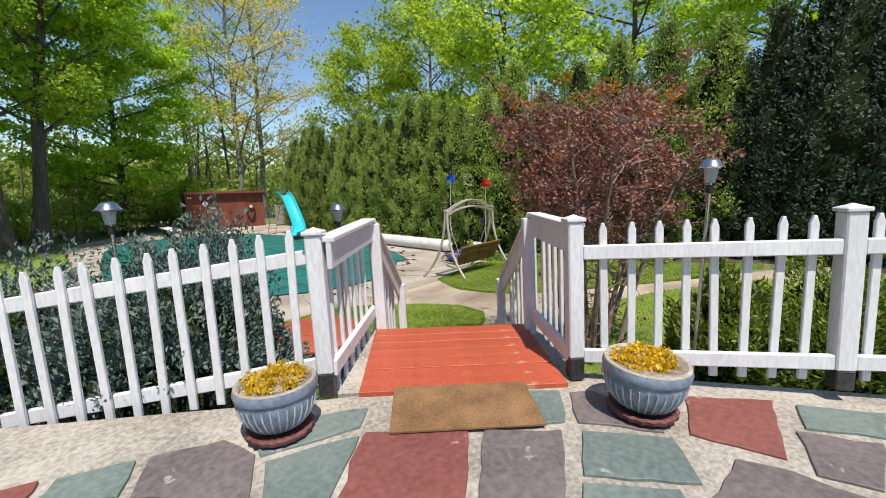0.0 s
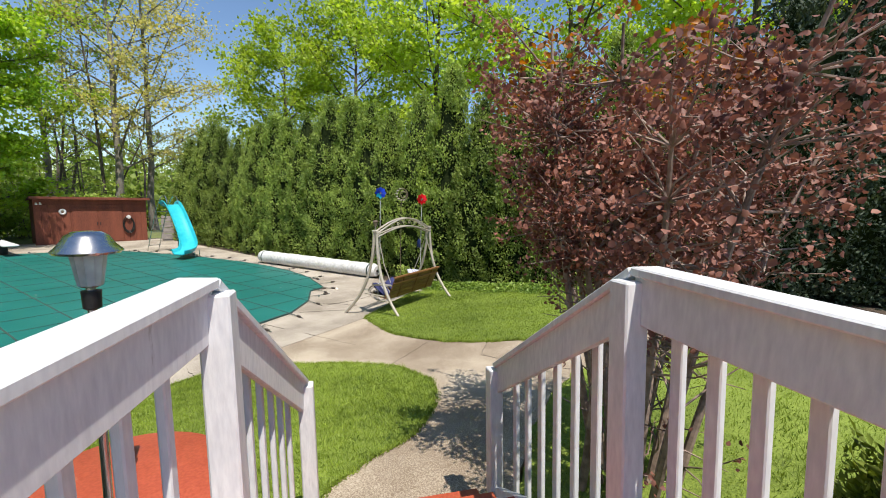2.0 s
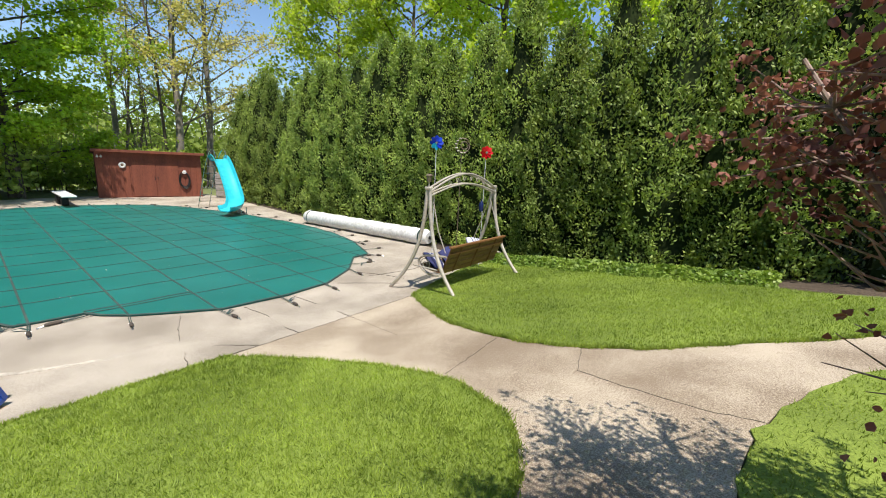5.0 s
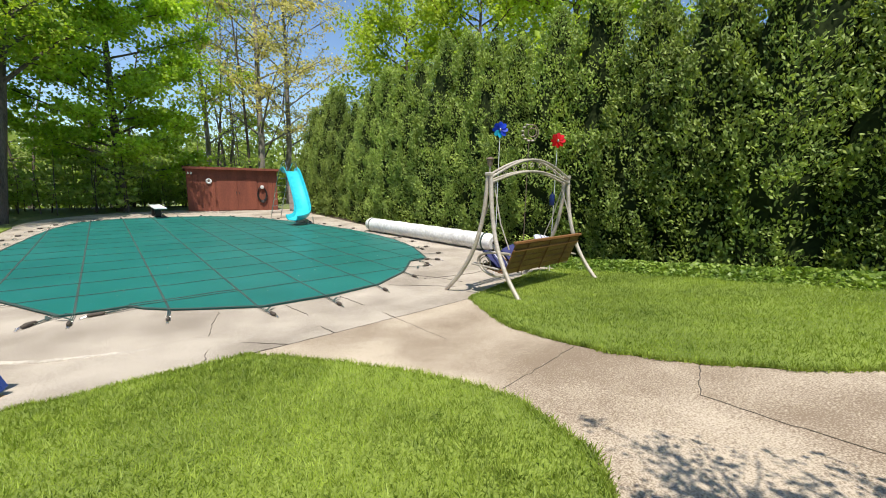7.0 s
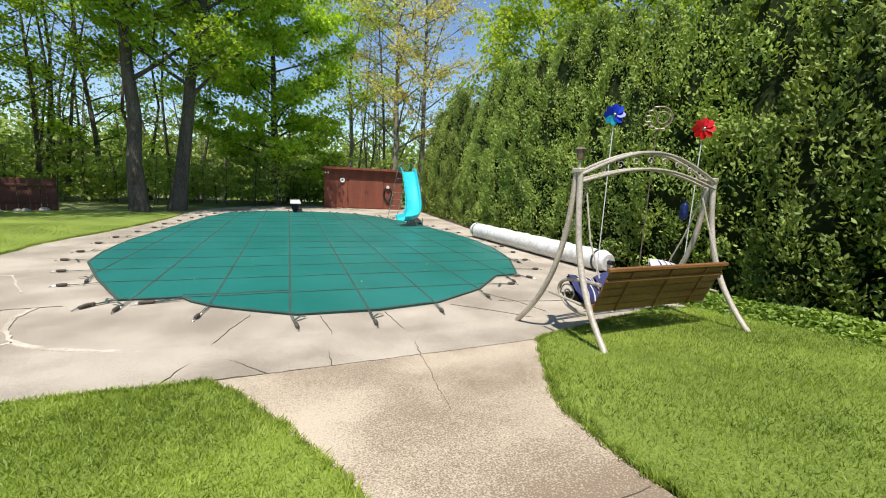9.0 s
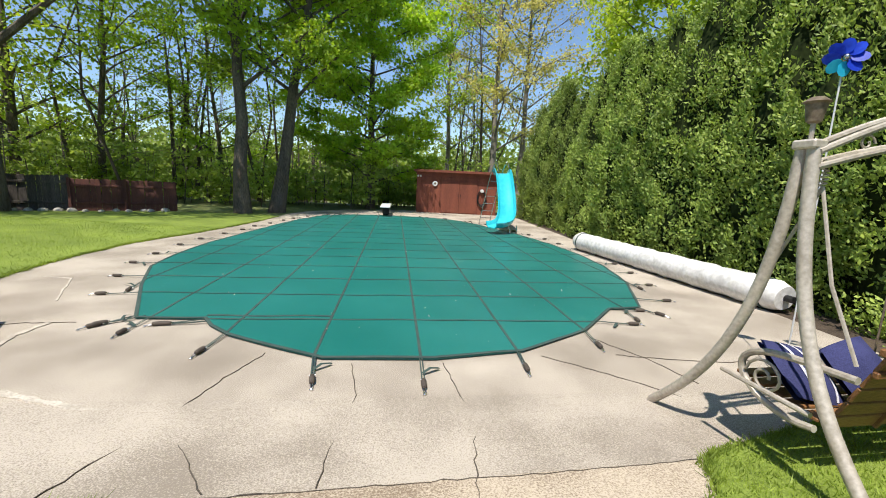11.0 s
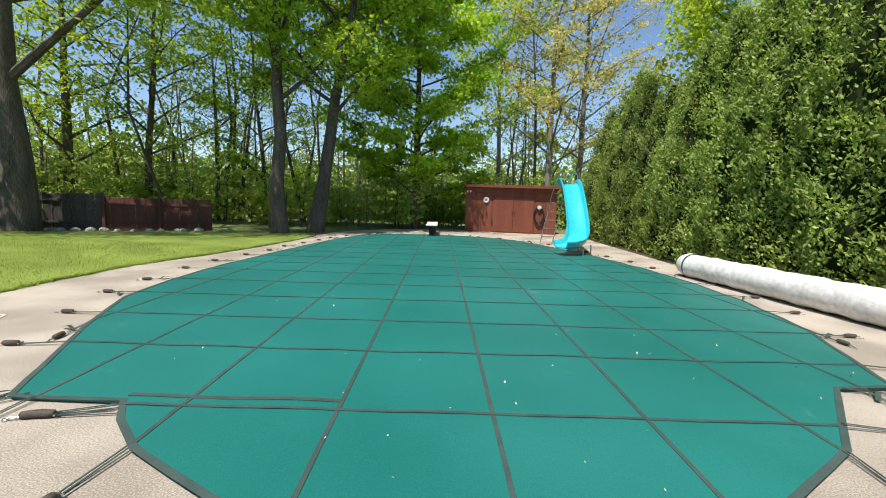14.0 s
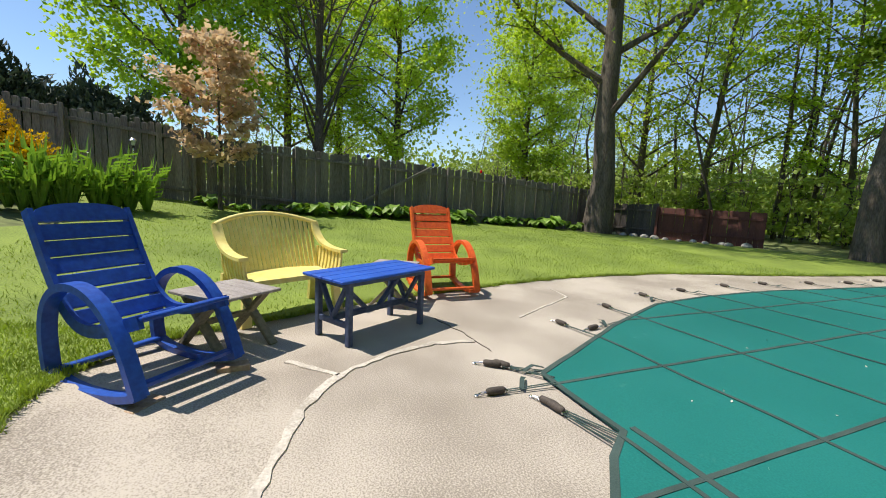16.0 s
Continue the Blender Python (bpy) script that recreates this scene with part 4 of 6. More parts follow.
def litter():
    """Fallen bits of leaf and blossom on the cover and the deck."""
    g = np.random.default_rng(41)
    p = np.stack([g.uniform(3.6, 10.6, 150), g.uniform(10.6, 19, 150)], 1)
    c = [(x, y, cover_z(x, y) + 0.006) for x, y in p if inside(x, y, COVER)]
    st = thing("leaf_litter", "pale dry leaf bits fallen on the pool cover", "leaf litter", kind="stuff")
    part("bits", leaf_cloud("bits", c, 0.024, g, 0.1, 0.6, face=np.tile((0.0, 0.0, 1.0), (len(c), 1)), stray=0.1, fold=0.08), patch_fill, st)


litter()

# ---- slide, diving board, roll, shed ----
slide = thing("pool_slide", "turquoise plastic water slide with a steel ladder at the pool edge", "pool slide")


def bez(p, n=24):
    out = []
    for i in range(n + 1):
        t = i / n
        q = [Vector(a) for a in p]
        while len(q) > 1:
            q = [a.lerp(b, t) for a, b in zip(q, q[1:])]
        out.append(q[0])
    return out


line = bez([(11.0, 23.2, 2.08), (11.0, 22.75, 2.42), (10.9, 22.1, 1.75), (10.85, 21.5, 0.75), (10.9, 20.8, 0.25), (10.6, 20.5, 0.30), (10.05, 20.3, 0.26)], 30)
flume = Geo()
prof = [(-0.33, 0.17), (-0.31, 0.19), (-0.285, 0.17), (-0.25, 0.05), (-0.17, 0.0), (0.17, 0.0), (0.25, 0.05), (0.285, 0.17), (0.31, 0.19), (0.33, 0.17)]
prof += [(0.33, 0.14), (0.28, 0.02), (0.18, -0.03), (-0.18, -0.03), (-0.28, 0.02), (-0.33, 0.14)]
for i, p in enumerate(line):
    d = line[min(i + 1, 30)] - line[max(i - 1, 0)]
    side = d.cross(Vector((0, 0, 1))).normalized()
    up = side.cross(d).normalized()
    for a, h in prof:
        flume.v.append(tuple(p + side * a + up * h))
k = len(prof)
for i in range(30):
    flume.f += [(i * k + j, (i + 1) * k + j, (i + 1) * k + (j + 1) % k, i * k + (j + 1) % k) for j in range(k)]
flume.f += [tuple(range(k)), tuple(range(30 * k, 31 * k))[::-1]]
part("flume", flume, slide_blue, slide, "glossy turquoise chute", True)
for a in (-0.22, 0.22):
    part("ladder_rail", Geo().tube(bez([(10.62 + a, 24.0, 0.0), (10.82 + a, 23.45, 1.9), (10.88 + a, 23.25, 2.75), (10.98 + a, 22.75, 2.8), (11.0 + a, 22.75, 2.2)], 18), 0.02, 8), steel, slide, "", True)
for i in range(6):
    t = 0.28 + i * 0.31
    y = 24.0 - 0.75 * t / 2.1
    part("rung", Geo().box((10.63 + 0.12 * t, y, t), (0.44, 0.08, 0.025)), steel, slide)
for x, y, h in ((11.0, 21.6, 0.72), (11.1, 20.85, 0.3), (10.75, 20.5, 0.25), (10.95, 22.35, 1.6)):
    part("support_leg", Geo().tube([(x + 0.02, y, 0.0), (x, y, h)], 0.02, 8), steel, slide, "", True)

board = thing("diving_board", "white diving board on a dark stand at the pool's end", "diving board")
part("board", Geo().box((6.35, 26.75, 0.47), (0.46, 2.7, 0.06), b=0.015), white_paint, board)
part("stand", Geo().box((6.35, 27.5, 0.22), (0.34, 0.5, 0.43), b=0.03), black_metal, board, "dark stand")
part("front_stand", Geo().box((6.35, 26.65, 0.22), (0.24, 0.10, 0.43), b=0.03), black_metal, board)

roll = thing("cover_roll", "long white fabric-wrapped solar cover roll lying along the hedge", "cover roll")
ra, rb = Vector((11.95, 17.7, 0.25)), Vector((12.5, 12.0, 0.25))
pts, rad = [], []
for i in range(41):
    t = i / 40
    p = ra.lerp(rb, t)
    pts.append(p + Vector((0.012 * math.sin(i * 1.7), 0, 0.008 * math.sin(i * 2.3))))
    rad.append(0.235 + 0.005 * math.sin(i * 1.1) + 0.003 * rng.normal() - (0.05 if i in (0, 40) else 0))
part("wrap", Geo().tube(pts, rad, 22), roll_white, roll, "", True)
dv = (rb - ra).normalized()
part("reel_tube", Geo().tube([ra - dv * 0.12, rb + dv * 0.12], 0.05, 12), black_metal, roll, "dark reel tube", True)
for p in (ra, rb):
    part("tie", Geo().tube([p + dv * (0.25 if p is ra else -0.25), p + dv * (0.29 if p is ra else -0.29)], 0.246, 22), webbing, roll, "dark tie", True)

SH0, SH1 = Vector((7.95, 29.65, 0)), Vector((12.35, 29.0, 0))
sx = (SH1 - SH0).normalized()
shed = thing("garden_shed", "low red-brown wooden shed with double doors and a flat roof", "shed", pose(SH0.x, SH0.y, -0.02, 0, 0, math.degrees(math.atan2(sx.y, sx.x))))
SL = (SH1 - SH0).length
H0, H1 = 2.27, 2.08
body = Geo()
for (cx, cy, lx, ly, hh) in ((SL / 2, 0.04, SL, 0.08, H0), (SL / 2, 2.16, SL, 0.08, H1)):
    body.box((cx, cy, hh / 2), (lx, ly, hh))
for cx in (0.04, SL - 0.04):
    body.add([(cx - 0.04, 0.08, 0), (cx + 0.04, 0.08, 0), (cx + 0.04, 2.12, 0), (cx - 0.04, 2.12, 0), (cx - 0.04, 0.08, H0), (cx + 0.04, 0.08, H0), (cx + 0.04, 2.12, H1), (cx - 0.04, 2.12, H1)],
             [(3, 2, 1, 0), (4, 5, 6, 7), (0, 1, 5, 4), (2, 3, 7, 6), (1, 2, 6, 5), (3, 0, 4, 7)])
part("wall", body, shed_red, shed)
for i in range(17):
    w = SL / 17
    part("siding_board", Geo().box((w * (i + 0.5), -0.012, 1.0), (w - 0.012, 0.02, 1.98), b=0.004), shed_red, shed)
rf = Geo()
rf.add([(-0.12, -0.28, H0 + 0.0), (SL + 0.12, -0.28, H0 + 0.0), (SL + 0.12, 2.35, H1 - 0.02), (-0.12, 2.35, H1 - 0.02), (-0.12, -0.28, H0 + 0.09), (SL + 0.12, -0.28, H0 + 0.09), (SL + 0.12, 2.35, H1 + 0.07), (-0.12, 2.35, H1 + 0.07)],
       [(3, 2, 1, 0), (4, 5, 6, 7), (0, 1, 5, 4), (2, 3, 7, 6), (1, 2, 6, 5), (3, 0, 4, 7)])
part("roof", rf, shed_trim, shed, "flat dark red roof with a trim board")
part("fascia", Geo().box((SL / 2, -0.295, H0 + 0.03), (SL + 0.26, 0.026, 0.13)), shed_red, shed)
for cx in (1.75, 2.75):
    d = part("shed_door", Geo().box((cx + 0.12, -0.034, 0.93), (0.97, 0.026, 1.72), b=0.004), shed_red, shed)
    part("handle", Geo().box((2.32 if cx < 2 else 2.44, -0.06, 1.0), (0.025, 0.03, 0.16)), black_metal, d, "dark handle")
for i in range(9):
    part("trim_cleat", Geo().box((1.5 + i * 0.19, -0.05, 1.82), (0.05, 0.012, 0.03)), shed_trim, shed)
light = Geo().tube([(0.1, -0.24, 2.06), (0.1, -0.36, 2.0)], [0.03, 0.05], 10)
light.tube([(0.24, -0.24, 2.06), (0.24, -0.36, 2.0)], [0.03, 0.05], 10)
part("flood_lamp", light, frosted, shed, "pair of small pale flood lamps", True)


def ring(r, t, n=28, sq=1.0):
    g = Geo()
    pts = [(r * math.cos(2 * math.pi * i / n), 0, r * sq * math.sin(2 * math.pi * i / n)) for i in range(n + 1)]
    return g.tube(pts, t, 10)


lr = thing("wall_plaque", "small round white ring hung on the shed wall", "wall ornament", shed.matrix_basis @ pose(1.02, -0.05, 1.62))
part("ring", ring(0.10, 0.05), white_paint, lr, "", True)
part("boss", Geo().ball((0, 0, 0), 0.055, 0.6), rust, lr, "", True)
ho = thing("hose_coil", "dark garden hose coiled on a hook beside the shed doors", "garden hose", shed.matrix_basis @ pose(3.62, -0.06, 1.05))
for i in range(5):
    part("hose_loop", ring(0.20 + 0.012 * i, 0.018, 28, 1.75 + 0.06 * (i % 3)), black_metal, ho, "", True, pose(rng.normal() * 0.012, -0.012 * i, -0.12 + rng.normal() * 0.015, 0, rng.normal() * 3, 0))
part("hook", Geo().lathe([(0.03, 0), (0.09, 0.02), (0.10, 0.09), (0.03, 0.11)], 14, pose(0, 0, 0.28, 90, 0, 0)), roll_white, ho, "pale round hose hook", True)
screen = thing("equipment_screen", "grey weathered boards screening the pool pump", "screen", pose(12.75, 28.1, 0.0, 0, 0, -25))
for i in range(4):
    part("board", Geo().box((0.45, 0, 0.22 + i * 0.33), (1.0, 0.04, 0.30)), grey_wood, screen)
for x in (0.02, 0.9):
    part("post", Geo().box((x, 0.05, 0.7), (0.09, 0.07, 1.42)), grey_wood, screen)

# ---- swing ----
swing = thing("garden_swing", "bronze metal garden swing with an arched top and wooden seat", "garden swing", pose(10.1, 8.95, 0.04, 0, 0, 3))
HW = 1.10
for s in (-1, 1):
    for e, lab in ((-1, ""), (1, "")):
        foot_y = e * 0.84
        g = Geo().tube(bez([(s * HW, e * 0.03, 1.93), (s * HW, e * 0.06, 1.3), (s * (HW + 0.02), e * 0.14, 0.75), (s * (HW + 0.03), e * 0.45, 0.35), (s * (HW + 0.05), foot_y, -0.02)], 16), 0.034, 10)
        part("leg", g, frame_metal, swing, "", True)
    part("leg_cap", Geo().box((s * HW, 0, 1.94), (0.09, 0.13, 0.05), b=0.01), frame_metal, swing)
    part("brace", Geo().tube([(s * (HW + 0.02), -0.28, 0.52), (s * (HW + 0.02), 0.28, 0.52)], 0.016, 8), frame_metal, swing, "", True)
for y in (-0.055, 0.055):
    up = [(-HW + 2 * HW * i / 24, y, 1.90 + 0.30 * math.sin(math.pi * i / 24)) for i in range(25)]
    lo = [(-HW + 2 * HW * i / 24, y, 1.82 + 0.19 * math.sin(math.pi * i / 24)) for i in range(25)]
    part("arch", Geo().tube(up, 0.02, 8), frame_metal, swing, "", True)
    part("lower_arch", Geo().tube(lo, 0.018, 8), frame_metal, swing, "", True)
for i in range(8):
    x = -0.8 + i * 0.23
    zc = 1.86 + 0.245 * math.sin(math.pi * (x + HW) / (2 * HW))
    pts = [(x + 0.055 * (1 - a / 9.0) * math.cos(a * (1 if i % 2 else -1)), -0.055, zc + 0.05 * (1 - a / 9.0) * math.sin(a)) for a in [j * 0.5 for j in range(15)]]
    part("scroll", Geo().tube(pts, 0.006, 6), frame_metal, swing, "curled metal scroll", True)
seat_b, seat_t = Vector((0, -0.22, 0.40)), Vector((0, -0.42, 0.90))
for i in range(5):
    t = (i + 0.5) / 5
    p = seat_b.lerp(seat_t, t)
    part("back_board", Geo().box((0, 0, 0), (1.86, 0.022, 0.098), pose(p.x, p.y, p.z, 21.8, 0, 0)), seat_wood, swing, m=None)
part("back_cap", Geo().box((0, -0.43, 0.925), (1.92, 0.06, 0.04)), seat_wood, swing)
part("back_cap_low", Geo().box((0, -0.40, 0.80), (1.90, 0.03, 0.035)), seat_wood, swing)
for x in (-0.6, 0.0, 0.6):
    part("back_batten", Geo().beam((x, -0.225, 0.40), (x, -0.43, 0.90), 0.05, 0.02, (1, 0, 0)), seat_wood, swing)
for i in range(5):
    part("seat_slat", Geo().box((0, -0.14 + i * 0.11, 0.42 + 0.012 * i), (1.86, 0.095, 0.024)), seat_wood, swing)
for s in (-1, 1):
    part("arm", Geo().tube(bez([(s * 0.98, -0.36, 0.75), (s * 0.99, 0.0, 0.72), (s * 0.99, 0.45, 0.78), (s * 0.98, 0.42, 0.45), (s * 0.97, 0.1, 0.30), (s * 0.96, -0.2, 0.38)], 20), 0.022, 8), frame_metal, swing, "", True)
    part("arm_scroll", Geo().tube([(s * 0.99, 0.1 + 0.13 * (1 - a / 12) * math.cos(a), 0.54 + 0.12 * (1 - a / 12) * math.sin(a)) for a in [j * 0.5 for j in range(20)]], 0.010, 6), frame_metal, swing, "", True)
    for q in ((s * 0.98, -0.34, 0.82), (s * 0.98, 0.38, 0.72)):
        part("hanger", Geo().tube([(s * (HW - 0.14), 0.0, 1.72), (s * 1.0, q[1] * 0.5, 1.2), q], 0.010, 6), frame_metal, swing, "", True)
    part("spring", Geo().tube([(s * (HW - 0.14) + 0.016 * math.cos(a), 0.016 * math.sin(a), 1.72 + a * 0.0036) for a in [j * 0.7 for j in range(60)]], 0.004, 5), frame_metal, swing, "", True)


def cushion(w, d, h, m, mat, stripe, label):
    c = thing("cushion", label, "cushion", m)
    g = Geo()
    n = 14
    for k in range(2):
        for j in range(n + 1):
            for i in range(n + 1):
                u, v = i / n * 2 - 1, j / n * 2 - 1
                bulge = (1 - abs(u) ** 3) * (1 - abs(v) ** 3)
                g.v.append((u * w / 2 * (1 - 0.05 * v * v), v * d / 2 * (1 - 0.05 * u * u), (h / 2) * (0.18 + 0.82 * bulge) * (1 if k else -1)))
    o = (n + 1) ** 2
    for j in range(n):
        for i in range(n):
            a = j * (n + 1) + i
            g.f += [(a + n + 1, a + n + 2, a + 1, a), (o + a, o + a + 1, o + a + n + 2, o + a + n + 1)]
    part("cover", g, mat, c, "", True)
    if stripe:
        for x in (-0.28, 0.0, 0.28):
            g = Geo()
            for j in range(n + 1):
                v = (j / n * 2 - 1) * 0.94
                for e in (-0.05, 0.05):
                    u = x * 1.6 + e
                    g.v.append((u * w / 2, v * d / 2, (h / 2) * (0.18 + 0.82 * (1 - abs(u) ** 3) * (1 - abs(v) ** 3)) + 0.004))
            g.f = [(2 * j, 2 * j + 1, 2 * j + 3, 2 * j + 2) for j in range(n)]
            part("stripe", g, stripe, c, "pale stripe", True)
    return c


SW = swing.matrix_basis
cushion(0.42, 0.42, 0.16, SW @ pose(-0.72, 0.1, 0.56, 35, 12, 0), navy_cloth, pale_cloth, "navy and white striped cushion propped on the swing seat")
cushion(0.42, 0.42, 0.15, SW @ pose(-0.42, -0.02, 0.60, 48, -8, 10), navy_cloth, None, "plain navy cushion on the swing seat")
cushion(0.44, 0.42, 0.16, SW @ pose(0.30, -0.12, 0.72, 62, 10, -6), pale_cloth, navy_cloth, "pale cushion with navy stripes on the swing seat")
chime = thing("bottle_chime", "dark blue glass bottle hung from the swing's arch", "wind chime", SW @ pose(0.72, 0.05, 1.42))
part("bottle", Geo().lathe([(0.01, -0.01), (0.045, 0.0), (0.05, 0.02), (0.05, 0.17), (0.03, 0.205), (0.016, 0.215), (0.016, 0.25), (0.01, 0.25)], 18), bottle, chime, "", True)
part("cord", Geo().tube([(0, 0, 0.25), (0.0, 0, 0.62)], 0.004, 5), black_metal, chime)
sl = thing("post_lantern", "small grey metal lantern on the swing's frame", "lantern", SW @ pose(-HW, 0.0, 1.96))
part("stem", Geo().tube([(0, 0, 0), (0, 0, 0.1)], 0.012, 8), frame_metal, sl)
part("lantern", Geo().lathe([(0.02, 0.09), (0.035, 0.1), (0.05, 0.19), (0.065, 0.2), (0.03, 0.225), (0.005, 0.23)], 14), rust, sl, "", True)


def spinner(x, y, top, mat, tipmat, name, label, rr=0.13, n=8, yaw=0.0):
    z0 = ground_z(x, y)
    s = thing("wind_spinner", label, "wind spinner", pose(x, y, z0, 0, 0, yaw), group="wind spinners")
    h = top - z0
    part("pole", Geo().tube([(0, 0.03, -0.05), (0, 0.03, h)], 0.007, 6), white_paint, s)
    for i in range(n):
        a = 2 * math.pi * i / n
        g = Geo()
        ring_pts = []
        for j in range(10):
            b = 2 * math.pi * j / 10
            u, v = 0.55 * rr * (1 + 0.9 * math.cos(b)) + 0.02, 0.36 * rr * math.sin(b)
            ring_pts.append((u * math.cos(a) - v * math.sin(a), -0.01 + 0.02 * math.sin(b), h + u * math.sin(a) + v * math.cos(a)))
        g.v = ring_pts + [(x_, y_ + 0.006, z_) for x_, y_, z_ in ring_pts]
        g.f = [tuple(range(10)), tuple(range(10, 20))[::-1]] + [(j, 10 + j, 10 + (j + 1) % 10, (j + 1) % 10) for j in range(10)]
        part("petal", g, tipmat if i in (5, 6) and tipmat else mat, s)
    part("hub", Geo().ball((0, -0.025, h), 0.026), steel, s, "", True)


spinner(10.4, 10.0, 2.84, blue_glass, cyan_glass, "blue", "blue glass flower spinner on a thin pole by the hedge", 0.125, 8, -38)
spinner(11.55, 9.5, 2.70, red_glass, None, "red", "red glass flower spinner on a thin pole by the hedge", 0.125, 8, -38)
sp = thing("garden_stake", "rusty metal moon-and-sun garden stake by the hedge", "garden ornament", pose(10.95, 9.75, 0, 0, 0, -38))
part("pole", Geo().tube([(0, 0, -0.03), (0, 0, 2.7)], 0.008, 6), rust, sp)
part("ring", ring(0.15, 0.011), rust, sp, "", True, pose(0.03, 0, 2.82))
part("inner_ring", ring(0.08, 0.011), rust, sp, "", True, pose(0.06, 0, 2.82))
for i in range(7):
    a = 2 + i * 0.5
    part("disc", Geo().ball((0.03 + 0.16 * math.cos(a), 0, 2.82 + 0.16 * math.sin(a)), 0.035, 0.4), frame_metal, sp, "", True)

# ---- furniture on the deck ----
def rocking_chair(m, paint, label):
    """A slatted rocker with bent hoop arms; the seat faces +x."""
    c = thing("rocking_chair", label, "rocking chair", m, group="rocking chairs")
    W = 0.60
    for s in (-1, 1):
        y = s * (W / 2 + 0.035)
        rocker = bez([(-0.38, y, 0.10), (-0.2, y, -0.005), (0.15, y, -0.02), (0.44, y, 0.06)], 14)
        part("rocker", Geo().strip(rocker, 0.075, 0.045), paint, c, "", True)
        hoop = bez([(-0.36, y, 0.06), (-0.42, y, 0.52), (-0.36, y, 0.80), (0.22, y, 0.74), (0.28, y, 0.55), (0.44, y, 0.05)], 22)
        part("hoop_arm", Geo().strip(hoop, 0.085, 0.045), paint, c, "broad bent arm and legs", True)
        side = bez([(0.42, y - s * 0.05, 0.47), (0.1, y - s * 0.05, 0.38), (-0.12, y - s * 0.05, 0.28), (-0.30, y - s * 0.05, 0.36), (-0.35, y - s * 0.05, 0.62), (-0.56, y - s * 0.05, 1.09)], 20)
        part("side_rail", Geo().strip(side, 0.03, 0.075), paint, c, "", True)
    for i in range(5):
        t = i / 4
        part("seat_slat", Geo().box((0, 0, 0), (0.098, W - 0.02, 0.024), pose(0.38 - 0.50 * t + 0.02, 0, 0.485 - 0.12 * t - 0.02 * math.sin(t * 3.1), 0, -8 - 10 * t, 0)), paint, c)
    for i in range(7):
        t = i / 6
        wid = W - 0.02 - (0.05 * max(0, t - 0.75) * 4)
        mm = pose(-0.20 - 0.325 * t - 0.035 * math.sin(t * 3.1), 0, 0.42 + 0.635 * t, 0, -29 + 6 * t, 0)
        if i < 6:
            part("back_slat", Geo().box((0, 0, 0), (0.024, wid, 0.106), mm), paint, c)
        else:
            g = Geo()
            top = [(-wid / 2, -0.045), (wid / 2, -0.045)] + [(wid / 2 * math.cos(a), 0.02 + 0.065 * math.sin(a)) for a in [math.pi * j / 10 for j in range(11)]]
            k = len(top)
            g.add([(-0.012, y, z) for y, z in top] + [(0.012, y, z) for y, z in top], [tuple(range(k))[::-1], tuple(range(k, 2 * k))] + [(j, (j + 1) % k, k + (j + 1) % k, k + j) for j in range(k)], mm)
            part("top_slat", g, paint, c)
    for x, z in ((-0.33, 0.10), (0.40, 0.10)):
        part("stretcher", Geo().box((x, 0, z), (0.06, W + 0.02, 0.03)), paint, c)
    return c


BLUE_M = pose(3.21, 9.15, 0.055, 0, -2.7, 47.2) @ Matrix.Scale(0.935, 4)
rocking_chair(BLUE_M, blue_paint, "royal blue slatted wooden rocking chair propped on a brick")
tagged(part("brick", Geo().box((0, 0, 0.028), (0.2, 0.095, 0.056), b=0.004), brick_mat, m=pose(3.64, 9.23, 0.0, 0, 0, 145)), "worn tan brick wedged under the blue rocker", "brick")
tagged(part("brick", Geo().box((0, 0, 0.028), (0.2, 0.095, 0.056), b=0.004), brick_mat, m=pose(3.22, 9.63, 0.0, 0, 0, 100)), "worn brick under the blue rocker's far side", "brick")
rocking_chair(pose(1.30, 11.92, 0.025, 0, 0, 0) @ Matrix.Scale(0.96, 4), orange_paint, "bright orange slatted wooden rocking chair at the lawn's edge")


